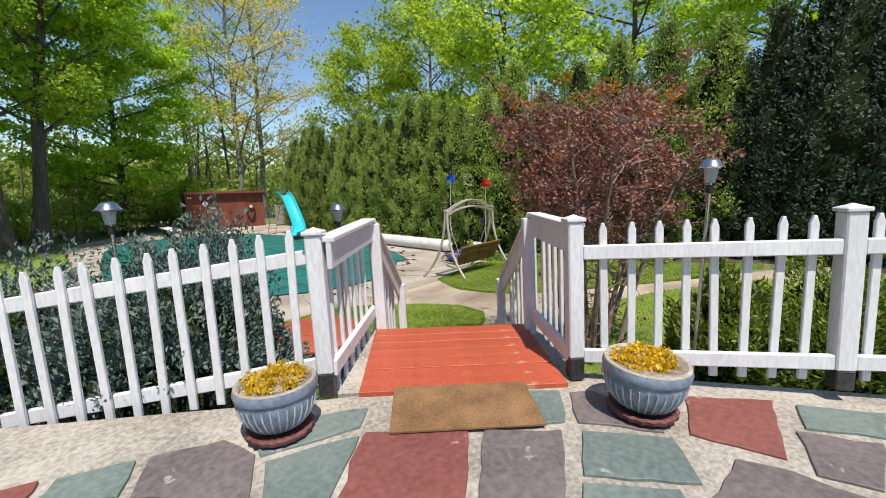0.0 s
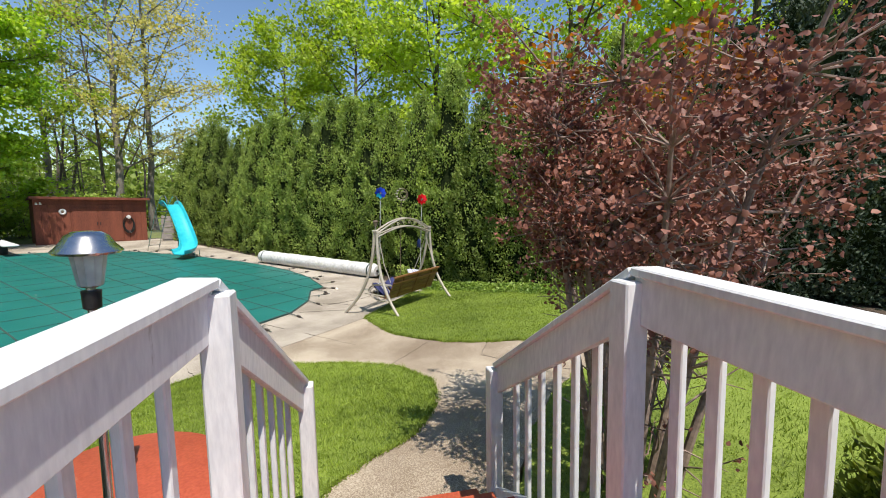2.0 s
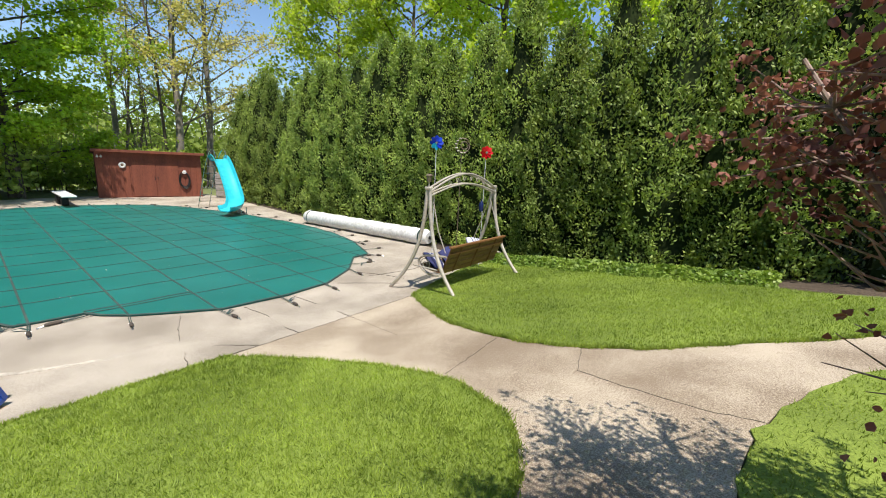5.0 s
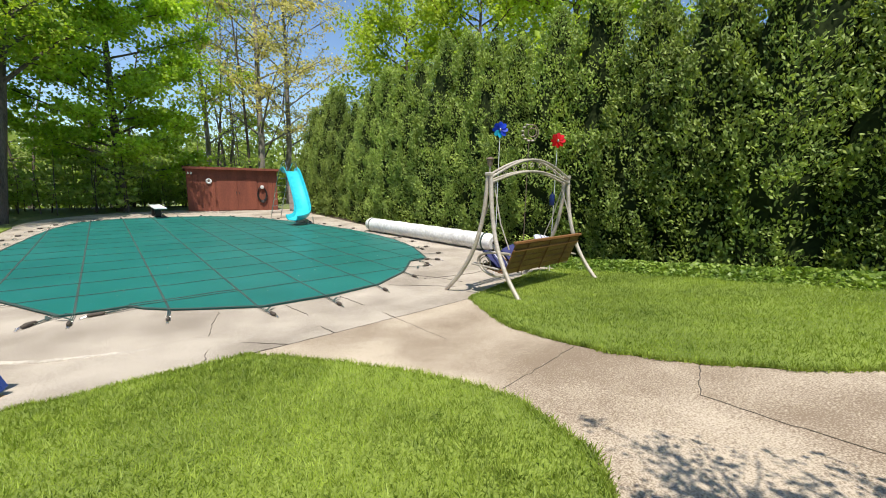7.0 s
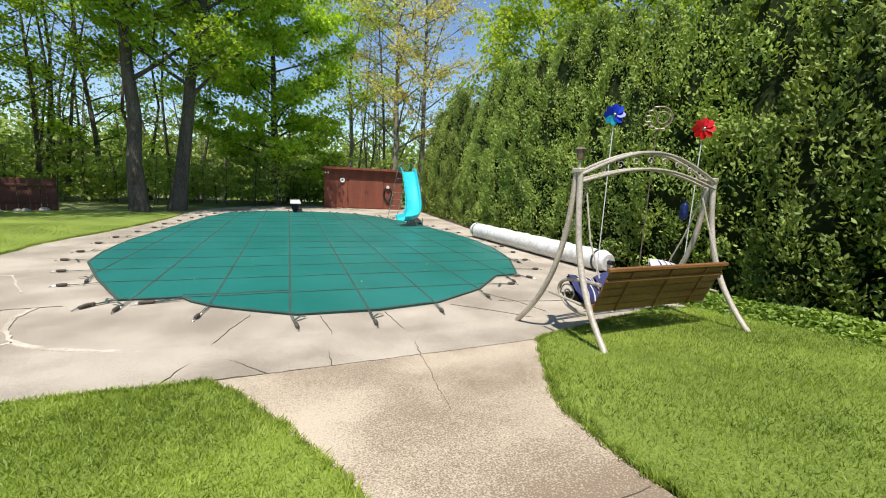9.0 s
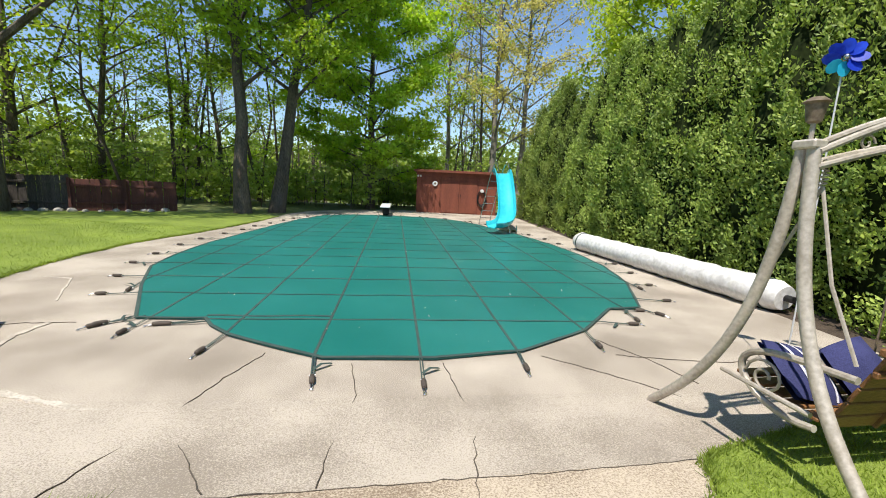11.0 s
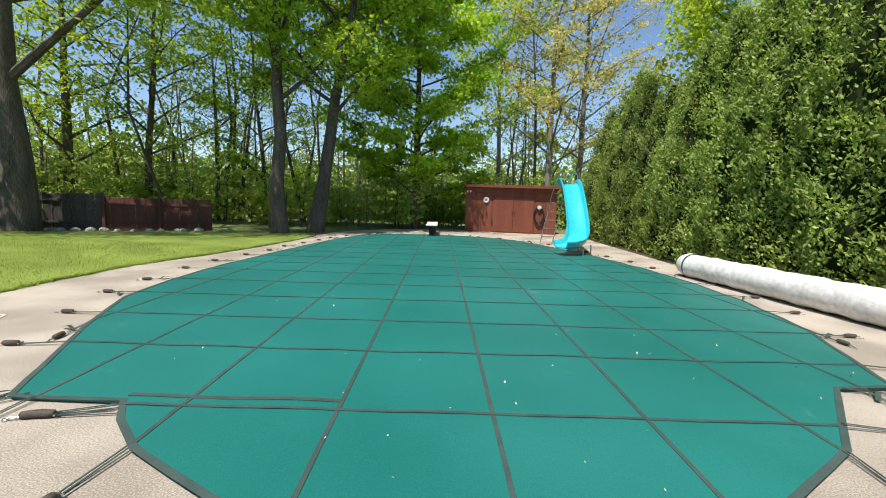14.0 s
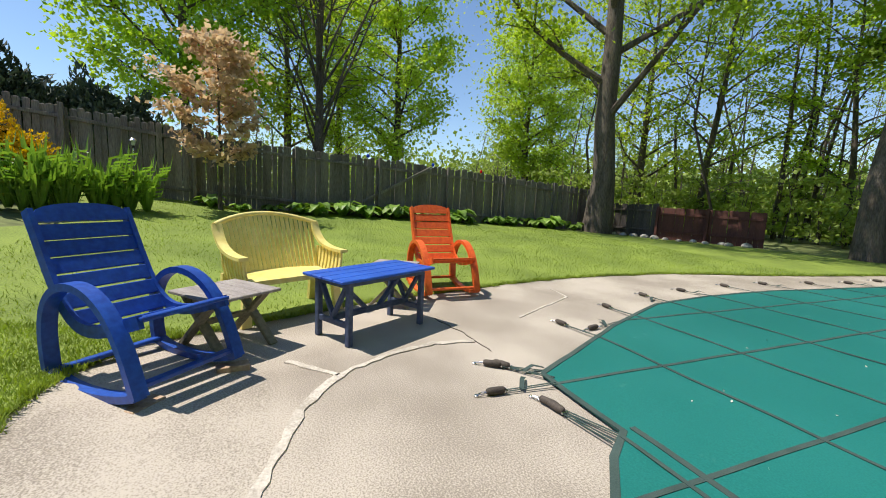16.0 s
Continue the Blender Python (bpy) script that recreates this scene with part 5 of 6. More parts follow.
def picnic_table(m, lx, ly, h, topmat, legmat, label, cross_short):
    t = thing("coffee_table" if not cross_short else "side_table", label, "table", m)
    k = 4 if not cross_short else 3
    for i in range(k):
        w = ly / k
        part("top_board", Geo().box((0, -ly / 2 + w * (i + 0.5), h - 0.012), (lx + rng.normal() * 0.004, w - 0.006, 0.024)), topmat, t)
    if cross_short:
        for s in (-1, 1):
            y = s * (ly / 2 - 0.07)
            for e in (-1, 1):
                part("leg", Geo().beam((e * lx * 0.44, y + e * 0.018, 0.0), (-e * lx * 0.36, y + e * 0.018, h - 0.03), 0.034, 0.07, (0, 1, 0)), legmat, t)
        part("stretcher", Geo().box((0, 0, h * 0.52), (0.05, ly - 0.2, 0.04)), legmat, t)
        part("batten", Geo().box((0, 0, h - 0.04), (0.06, ly - 0.06, 0.03)), legmat, t)
    else:
        for sx_ in (-1, 1):
            x = sx_ * (lx / 2 - 0.12)
            for sy_ in (-1, 1):
                part("leg", Geo().box((x, sy_ * (ly / 2 - 0.07), (h - 0.024) / 2), (0.05, 0.05, h - 0.024)), legmat, t)
            part("cross_rail", Geo().box((x, 0, 0.17), (0.036, ly - 0.16, 0.05)), legmat, t)
            part("apron", Geo().box((x, 0, h - 0.055), (0.036, ly - 0.10, 0.06)), legmat, t)
        for sy_ in (-1, 1):
            part("side_apron", Geo().box((0, sy_ * (ly / 2 - 0.055), h - 0.045), (lx - 0.2, 0.022, 0.04)), legmat, t)
        part("stretcher", Geo().box((0, 0, 0.20), (lx - 0.24, 0.045, 0.05)), legmat, t)
        for sx_ in (-1, 1):
            part("brace", Geo().beam((sx_ * 0.08, 0, 0.215), (sx_ * (lx / 2 - 0.15), 0, h - 0.04), 0.035, 0.05, (0, 1, 0)), legmat, t)
            part("end_brace", Geo().beam((sx_ * (lx / 2 - 0.12), -0.02, 0.18), (sx_ * (lx / 2 - 0.12), ly / 2 - 0.1, h - 0.06), 0.03, 0.045, (1, 0, 0)), legmat, t)
            part("end_brace", Geo().beam((sx_ * (lx / 2 - 0.12), 0.02, 0.18), (sx_ * (lx / 2 - 0.12), -ly / 2 + 0.1, h - 0.06), 0.03, 0.045, (1, 0, 0)), legmat, t)
    return t


picnic_table(pose(2.58, 10.72, 0.0, 0, 0, 119), 1.10, 0.55, 0.56, blue_top, blue_grey, "blue-painted plank coffee table with cross-braced legs", False)
picnic_table(pose(2.71, 9.55, 0.0, 0, 0, 40), 0.56, 0.56, 0.46, grey_wood, tan_wood, "small weathered grey side table with crossed legs", True)
picnic_table(pose(1.75, 11.15, 0.0, 0, 0, 60), 0.5, 0.5, 0.46, grey_wood, tan_wood, "small weathered grey side table behind the blue one", True)


def plastic_bench(m, label):
    """A moulded bench with a curved slatted back and slatted arm ends; it faces +x."""
    b = thing("garden_bench", label, "bench", m)
    W = 1.02
    seat = Geo()
    prof = [(-0.20, 0.42), (0.0, 0.405), (0.22, 0.43), (0.27, 0.415), (0.275, 0.37), (0.25, 0.365), (0.22, 0.40), (0.0, 0.375), (-0.20, 0.39)]
    k = len(prof)
    for y in (-W / 2 + 0.06, W / 2 - 0.06):
        seat.v += [(x, y, z) for x, z in prof]
    seat.f = [(j, (j + 1) % k, k + (j + 1) % k, k + j) for j in range(k)] + [tuple(range(k))[::-1], tuple(range(k, 2 * k))]
    part("seat", seat, yellow_plastic, b, "", True)

    def back_x(y, z):
        return -0.20 - 0.20 * (z - 0.4) / 0.5 + 0.10 * (abs(y) / (W / 2)) ** 2

    def top_z(y):
        return 0.97 - 0.09 * (abs(y) / (W / 2)) ** 2

    for i in range(21):
        y = -W / 2 + 0.07 + i * (W - 0.14) / 20
        y2 = y * 1.06
        pts = [(back_x(y, 0.40 + (top_z(y2) - 0.42) * t), y + (y2 - y) * t, 0.40 + (top_z(y2) - 0.42) * t) for t in (0, 0.25, 0.5, 0.75, 1)]
        part("back_slat", Geo().strip(pts, 0.034, 0.014), yellow_plastic, b, "", True)
    rim = [(back_x(y, top_z(y)) - 0.005, y, top_z(y)) for y in [-W / 2 - 0.02 + (W + 0.04) * i / 18 for i in range(19)]]
    part("top_rim", Geo().tube(rim, 0.024, 10), yellow_plastic, b, "", True)
    for s in (-1, 1):
        y = s * (W / 2)
        arm = bez([(back_x(W / 2, 0.88), y, 0.88), (-0.20, y, 0.66), (-0.05, y, 0.615), (0.28, y, 0.62)], 14)
        part("arm", Geo().strip(arm, 0.085, 0.03), yellow_plastic, b, "", True)
        for i in range(8):
            x = -0.20 + i * 0.063
            part("arm_slat", Geo().strip([(x, y - s * 0.01, 0.63), (x, y - s * 0.02, 0.5), (x, y - s * 0.045, 0.385)], 0.02, 0.034, (0, 1, 0)), yellow_plastic, b, "", True)
        for x, z1 in ((0.20, 0.40), (-0.24, 0.42)):
            g = Geo().strip([(x, y - s * 0.06, z1), (x + 0.01, y - s * 0.05, 0.2), (x + (0.03 if x > 0 else -0.05), y - s * 0.03, 0.0)], 0.085, 0.05)
            part("leg", g, yellow_plastic, b, "", True)
    return b


plastic_bench(pose(1.90, 9.98, 0.01, 0, 0, 27), "pale yellow moulded plastic bench with a slatted back")

# ---- boundary fences ----
def board_fence(name, a, b, h, mat, label, board=0.125, step=2.4, tall=0.03, sag=0.0):
    a, b = Vector(a), Vector(b)
    L = (b - a).length
    d = (b - a) / L
    f = thing(name, label, "fence", kind="structure")
    n = max(1, round(L / step))
    for i in range(n):
        g = Geo()
        p0, p1 = a + d * (L * i / n), a + d * (L * (i + 1) / n)
        k = int((p1 - p0).length / board)
        for j in range(k):
            q = p0 + (p1 - p0) * ((j + 0.5) / k)
            z = ground_z(q.x, q.y)
            hh = h + rng.normal() * tall - sag * math.sin(math.pi * (j + 0.5) / k)
            mm = pose(q.x, q.y, z, rng.normal() * 0.6, rng.normal() * 0.6, math.degrees(math.atan2(d.y, d.x)))
            w = board * 0.49
            g.add([(-w, -0.01, 0), (w, -0.01, 0), (w, 0.01, 0), (-w, 0.01, 0), (-w, -0.01, hh - 0.02), (w, -0.01, hh - 0.02), (w, 0.01, hh - 0.02), (-w, 0.01, hh - 0.02), (-0.012, 0, hh), (0.012, 0, hh)],
                  [(3, 2, 1, 0), (0, 1, 5, 4), (2, 3, 7, 6), (1, 2, 6, 5), (3, 0, 4, 7), (4, 5, 9, 8), (6, 7, 8, 9), (5, 6, 9), (7, 4, 8)], mm)
        part("fence_panel", g, mat, f)
        part("post", Geo().box((0, 0, h / 2 + 0.03), (0.09, 0.09, h + 0.06)), mat, f, m=pose(p0.x + d.y * 0.07, p0.y - d.x * 0.07, ground_z(p0.x, p0.y) - 0.02, 0, 0, math.degrees(math.atan2(d.y, d.x))))
        for zz in (0.3, h - 0.25):
            z0, z1 = ground_z(p0.x, p0.y) + zz, ground_z(p1.x, p1.y) + zz
            off = Vector((d.y, -d.x)) * 0.035
            part("fence_rail", Geo().beam((p0.x + off.x, p0.y + off.y, z0), (p1.x + off.x, p1.y + off.y, z1), 0.035, 0.08), mat, f)
    return f


board_fence("fence_west", (-5.2, 3.2), (-7.6, 22.6), 1.78, fence_grey, "weathered grey wooden board fence along the lawn")
board_fence("fence_corner", (-7.6, 22.6), (-5.3, 23.7), 1.3, fence_in_shade, "weathered board fence at the wood's edge, coloured dark for tree shade")
board_fence("fence_north", (-5.3, 23.7), (-2.2, 25.0), 1.2, fence_red, "dark red-brown board fence at the wood's edge", 0.15, 1.6, 0.006)

# ---- plants ----
def arborvitae(seed, h, r, clumps, per, size):
    """Meshes of one columnar evergreen: upright plumes of flat sprays, a dark core painting inner shade, trunk."""
    g = np.random.default_rng(seed)
    off = g.uniform(0, 50, 3)

    def radius(t, a):
        base = r * (0.86 + 0.5 * t) if t < 0.25 else r * (0.82 + 0.18 * math.sin(min(1, (1 - t) * 1.9) * 1.57)) * min(1, ((1 - t) / 0.62) ** 0.62 + 0.02)
        q = Vector((math.cos(a) * 1.6, math.sin(a) * 1.6, t * h * 0.6)) + Vector(off)
        return base * (1 + 0.34 * noise.noise(q * 1.1) + 0.16 * noise.noise(q * 2.6))

    c, o, fc = [], [], []
    made = 0
    while made < clumps:
        t = g.uniform(0.0, 1.0)
        if g.uniform() > min(1.0, 0.25 + 1.2 * (1 - t)):
            continue
        made += 1
        a = g.uniform(0, 2 * math.pi)
        rr = radius(t, a) * (1 + g.normal() * 0.10)
        ra = np.array((math.cos(a), math.sin(a), 0.0))
        tang = np.array((-math.sin(a), math.cos(a), 0.0))
        wide, tall = g.uniform(0.08, 0.17), g.uniform(0.14, 0.30)
        u = g.normal(size=(per, 3))
        fan = g.uniform(0, 1, per)
        p = ra * rr + np.array((0, 0, t * h * 0.97 + 0.1))
        p = p + tang * (u[:, :1] * wide * (0.5 + fan[:, None] * 0.6)) + ra * (u[:, 1:2] * 0.05 + (fan[:, None] - 0.4) * 0.12)
        p[:, 2] += (fan - 0.5) * tall * 2 - np.abs(u[:, 0]) * 0.06
        c.append(p)
        o.append(ra * 0.45 + tang * (u[:, :1] * 0.45) + np.array((0, 0, 0.85)))
        fc.append(np.tile(ra * 0.7 + np.array((0, 0, 0.75)) + tang * g.normal() * 0.5, (per, 1)))
    c = np.concatenate(c)
    c[:, 2] = np.maximum(c[:, 2], 0.05)
    leaves = leaf_cloud("foliage", c, size, g, 1.6, 0.5, np.concatenate(o), 0.2, face=np.concatenate(fc), stray=0.55)
    # Added solid core: blocks light and gives the shaded gaps their dark tone.
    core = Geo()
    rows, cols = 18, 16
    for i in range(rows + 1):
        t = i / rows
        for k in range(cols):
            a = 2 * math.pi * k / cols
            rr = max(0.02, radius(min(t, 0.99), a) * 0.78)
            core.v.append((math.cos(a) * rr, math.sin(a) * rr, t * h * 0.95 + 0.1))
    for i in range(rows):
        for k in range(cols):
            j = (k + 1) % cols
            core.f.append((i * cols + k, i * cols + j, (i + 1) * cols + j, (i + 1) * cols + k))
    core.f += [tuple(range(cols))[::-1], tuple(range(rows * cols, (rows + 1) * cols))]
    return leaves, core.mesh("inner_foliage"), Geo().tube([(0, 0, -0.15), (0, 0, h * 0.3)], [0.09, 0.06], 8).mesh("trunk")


kinds = [arborvitae(100 + i, 6.1 + 0.35 * i, 0.97 + 0.05 * (i % 3), 540, 44, 0.084) for i in range(4)]
SHADED = {}


def shaded_kind(k):
    """Foliage copy for the south end's hedge trees, coloured darker to paint their shade."""
    if k not in SHADED:
        SHADED[k] = kinds[k][0].copy()
        SHADED[k].materials.clear()
    return SHADED[k]


hedge_rng = random.Random(5)
spots = []
y = 27.6
while y > -5:
    x = 13.75 + (0.45 * clamp((y - 20) / 6) if y > 20 else 0) + hedge_rng.uniform(-0.12, 0.12)
    if y < 3:
        x += 0.10 * (3 - y) * 0.3
    spots.append((x, y))
    y -= hedge_rng.uniform(1.05, 1.3)
for i, (x, y) in enumerate(spots):
    lv, co, tk = kinds[i % 4]
    sc = hedge_rng.uniform(0.92, 1.06) * (0.95 if y > 17 else 1.0)
    m = Matrix.Translation((x, y, ground_z(x, y) - 0.06)) @ Euler((0, 0, hedge_rng.uniform(0, 6.28))).to_matrix().to_4x4() @ Matrix.Scale(sc, 4)
    t = thing("arborvitae", "tall dense green arborvitae in the boundary hedge" if y > 3.6 else "tall arborvitae at the hedge's south end, coloured dark for its shade", "hedge tree", m, group="boundary hedge")
    part("foliage", lv if y > 3.6 else shaded_kind(i % 4), leaf_thuja if y > 3.6 else leaf_spruce_and_shade, t)
    part("inner_foliage", co, core_shade, t, "dark solid core standing for inner shade")
    part("trunk", tk, bark, t)


def branching(g, base, height, r0, crown0, spread, limbs, lean=(0, 0), wob=0.25, rise=0.6, subs=4, trunk_top=0.92):
    """A trunk with limbs and branches. Returns the wood and the places where leaves grow."""
    wood = Geo()
    n = 9
    tr = []
    for i in range(n):
        t = i / (n - 1) * trunk_top
        tr.append(Vector((lean[0] * t * height + g.normal() * wob * 0.12 * height / 10 * (t > 0.05), lean[1] * t * height + g.normal() * wob * 0.12 * height / 10 * (t > 0.05), t * height - (0.1 if i == 0 else 0))))
    wood.tube(tr, [r0 * (1.35 if i == 0 else 1) * (1 - 0.85 * (i / (n - 1)) ** 1.1) for i in range(n)], 10)
    tips = []

    def along(t):
        k = t / trunk_top * (n - 1)
        i = int(clamp(k, 0, n - 2))
        return tr[i].lerp(tr[i + 1], k - i)

    for i in range(limbs):
        t = crown0 + (trunk_top - crown0) * ((i + g.uniform(0, 0.8)) / limbs)
        p = along(t)
        a = i * 2.4 + g.uniform(-0.5, 0.5)
        prof = math.sin(clamp((t - crown0) / (1 - crown0) * 0.8 + 0.22) * math.pi) ** 0.6
        ln = spread * prof * g.uniform(0.7, 1.1)
        end = p + Vector((math.cos(a) * ln, math.sin(a) * ln, ln * rise * g.uniform(0.5, 1.2)))
        ctl = p.lerp(end, 0.5) + Vector((g.normal(), g.normal(), g.uniform(-0.5, 1.0))) * ln * 0.12
        pts = bez([p, ctl, end], 6)
        rb = max(0.012, r0 * 0.32 * (1 - 0.6 * (t - crown0) / (1 - crown0)))
        wood.tube(pts, [rb * (1 - 0.75 * k / 6) for k in range(7)], 6, cap=False)
        for k in range(subs):
            u = 0.35 + 0.65 * (k + g.uniform()) / subs
            q = pts[min(6, int(u * 6))]
            l2 = ln * 0.45 * g.uniform(0.6, 1.1)
            a2 = a + g.uniform(-1.3, 1.3)
            e2 = q + Vector((math.cos(a2) * l2, math.sin(a2) * l2, l2 * g.uniform(-0.15, 0.8)))
            mid = q.lerp(e2, 0.5) + Vector((g.normal(), g.normal(), g.normal())) * l2 * 0.1
            wood.tube([q, mid, e2], [rb * 0.35, rb * 0.25, rb * 0.1], 5, cap=False)
            tips += [(mid, l2), (e2, l2), (q.lerp(mid, 0.5), l2)]
        tips.append((end, ln * 0.5))
    return wood, tips


def foliage(g, tips, count, size, puff, flat=0.5):
    c = []
    per = max(1, count // max(1, len(tips)))
    for p, l in tips:
        s = puff * (0.4 + 0.6 * g.uniform())
        n = g.poisson(per)
        k = g.normal(size=(n, 3)) * np.array((s, s, s * flat))
        c.append(k + np.array(p))
    c = np.concatenate(c)
    return leaf_cloud("crown", c, size, g, 0.5, 0.75, face=np.tile((0.0, 0.0, 1.0), (len(c), 1)), stray=0.6)


def tree(name, x, y, seed, height, r0, crown0, spread, limbs, leaves, size, puff, leafmat, label, lean=(0, 0), barkmat=None, rise=0.6, subs=4, z=None, group=""):
    g = np.random.default_rng(seed)
    t = thing(name, label, "tree", pose(x, y, ground_z(x, y) - 0.08 if z is None else z), group=group)
    wood, tips = branching(g, (x, y), height, r0, crown0, spread, limbs, lean, rise=rise, subs=subs)
    part("trunk", wood, barkmat or bark, t, "", True)
    if leaves:
        part("crown", foliage(g, tips, leaves, size, puff), leafmat, t)
    return t


# at the far end of the pool
tree("maple_tree", 5.3, 31.8, 1, 15, 0.24, 0.10, 4.3, 44, 52000, 0.19, 0.46, leaf_maple, "broad maple in fresh green leaf behind the pool", rise=0.45, subs=5)
tree("oak_tree", 0.4, 25.0, 2, 17, 0.29, 0.30, 5.0, 22, 24000, 0.17, 0.5, leaf_maple, "tall dark-trunked tree with a thin high crown at the lawn's end", lean=(-0.05, 0.12), rise=0.8, subs=5)
tree("oak_tree", 1.33, 26.5, 3, 17, 0.30, 0.28, 4.8, 22, 26000, 0.17, 0.5, leaf_maple, "tall leaning dark-trunked tree at the lawn's end", lean=(0.13, 0.14), rise=0.8, subs=5)
tree("ash_tree", -8.6, 30.6, 8, 16, 0.19, 0.2, 4.6, 24, 9000, 0.17, 0.42, leaf_maple, "tall slender tree with layered leafy limbs behind the red fence", lean=(0.06, 0.0), rise=0.75, subs=5)
tree("ash_tree", -3.6, 33.5, 9, 14, 0.15, 0.12, 4.0, 26, 10000, 0.17, 0.4, leaf_maple, "slender tree with layered leafy limbs at the wood's edge", lean=(-0.08, 0.0), rise=0.5, subs=5)
tree("oak_tree", -6.6, 21.9, 4, 20, 0.46, 0.22, 6.5, 20, 20000, 0.18, 0.8, leaf_spring, "very large old tree with a grey trunk beside the fence", rise=0.8)
tree("poplar_tree", 13.6, 36.0, 5, 21, 0.26, 0.18, 5.0, 26, 9000, 0.20, 0.6, leaf_pale, "tall slender tree with sparse pale new leaves", barkmat=bark_pale, rise=0.8)
tree("poplar_tree", 16.5, 38.5, 6, 22, 0.24, 0.2, 5.2, 26, 9000, 0.20, 0.6, leaf_pale, "tall slender tree with sparse tan new leaves", barkmat=bark_pale, rise=0.8)
tree("poplar_tree", 10.6, 38.5, 16, 20, 0.2, 0.2, 4.2, 24, 8000, 0.20, 0.6, leaf_spring, "tall slender tree with sparse yellow-green leaves", barkmat=bark_pale, rise=0.8)
# behind the hedge
for i, (x, y, h, sp_) in enumerate(((20, 27, 13, 4.2), (20.5, 21, 14, 4.5), (19.5, 14.5, 15, 4.6), (21, 8.5, 16, 5.0), (20, 2.0, 15, 4.8), (22, -4.5, 16, 5.0))):
    tree("ash_tree", x, y, 20 + i, h, 0.22, 0.2, sp_, 26, 20000, 0.20, 0.7, leaf_spring, "bright yellow-green tree beyond the hedge", rise=0.55, group="trees beyond the hedge")
# along the west fence
for i, (x, y, h, sp_, lm, lv, lab) in enumerate(((-17, 16.4, 15, 3.4, leaf_spring, 13000, "tall spring-green tree beyond the fence"), (-17.5, 25.5, 13, 3.2, leaf_spring, 12000, "tall spring-green tree beyond the fence"),
                                                 (-15.5, 6.3, 15, 4.6, leaf_maple, 26000, "full green tree beyond the fence"), (-20, 10.6, 14, 4.2, leaf_spring, 11000, "tall spring-green tree beyond the fence"), (-23, 14, 15, 4.4, leaf_spring, 11000, "tall spring-green tree beyond the fence"),
                                                 (-13.8, 11.8, 12, 3.2, leaf_wood, 900, "dark bare-branched tree beyond the fence"),
                                                 (-25, 33, 15, 4.0, leaf_spring, 12000, "tall spring-green tree beyond the fence"), (-12, 30, 15, 4.2, leaf_spring, 6000, "spring-green tree at the wood's edge"))):
    tree("ash_tree" if lv > 2000 else "bare_tree", x, y, 40 + i, h, 0.25, 0.16, sp_, 26 if lv > 2000 else 34, int(lv * 1.4), 0.19, 0.75, lm, lab, rise=0.7 if lv > 2000 else 1.9, subs=4 if lv > 2000 else 7)
tree("copper_maple", -5.0, 8.7, 60, 4.3, 0.05, 0.25, 1.0, 18, 3600, 0.14, 0.2, leaf_copper, "young copper-pink maple in front of the fence", rise=0.7)

# woods in the distance
def wood_edge(seed, count, x0, x1, y0, y1, label, hmin=9, hmax=16, leafy=46):
    g = np.random.default_rng(seed)
    stems, cl = Geo(), []
    for i in range(count):
        x, y, h = g.uniform(x0, x1), g.uniform(y0, y1), g.uniform(hmin, hmax)
        z = ground_z(x, y) - 0.1
        r = g.uniform(0.05, 0.13)
        lx, ly = g.normal() * 1.3, g.normal() * 1.0
        top = Vector((x + lx, y + ly, z + h))
        mid = Vector((x, y, z)).lerp(top, 0.5) + Vector((g.normal() * 0.55, g.normal() * 0.55, 0))
        stems.tube([(x, y, z), mid, top], [r, r * 0.75, 0.02], 6, cap=False)
        for k in range(14):
            t = g.uniform(0.14, 1.0)
            p = Vector((x, y, z)).lerp(mid, t * 2) if t < 0.5 else mid.lerp(top, t * 2 - 1)
            a, l = g.uniform(0, 6.28), g.uniform(0.8, 3.0) * (1.25 - t * 0.6)
            e = p + Vector((math.cos(a) * l, math.sin(a) * l, l * g.uniform(0.1, 0.9)))
            stems.tube([p, p.lerp(e, 0.5) + Vector((g.normal() * 0.12, g.normal() * 0.12, 0.12)), e], [r * 0.28, r * 0.2, 0.006], 4, cap=False)
            m_ = g.poisson(leafy)
            u = g.uniform(0.3, 1.1, m_)[:, None]
            cl.append(np.array(p) + (np.array(e) - np.array(p)) * u + g.normal(size=(m_, 3)) * np.array((0.38, 0.38, 0.12)))
    w = thing("woods", label, "woods", kind="stuff")
    part("stems", stems, bark, w, "thin dark trunks", True)
    cl = np.concatenate(cl)
    part("leaves", leaf_cloud("leaves", cl, 0.16, g, 0.4, 0.75, face=np.tile((0.0, 0.0, 1.0), (len(cl), 1)), stray=0.6), leaf_wood, w)


wood_edge(70, 27, -12, 16, 33, 50, "thin-trunked woods in young leaf behind the pool", leafy=17)
wood_edge(71, 19, -24, -5, 27, 44, "thin-trunked woods in young leaf beyond the fence", leafy=17)
wood_edge(72, 60, -45, 40, 48, 75, "distant woods in hazy young leaf", 9, 14)
wood_edge(73, 16, -44, -28, -4, 40, "woods beyond the west fence", 7, 10)


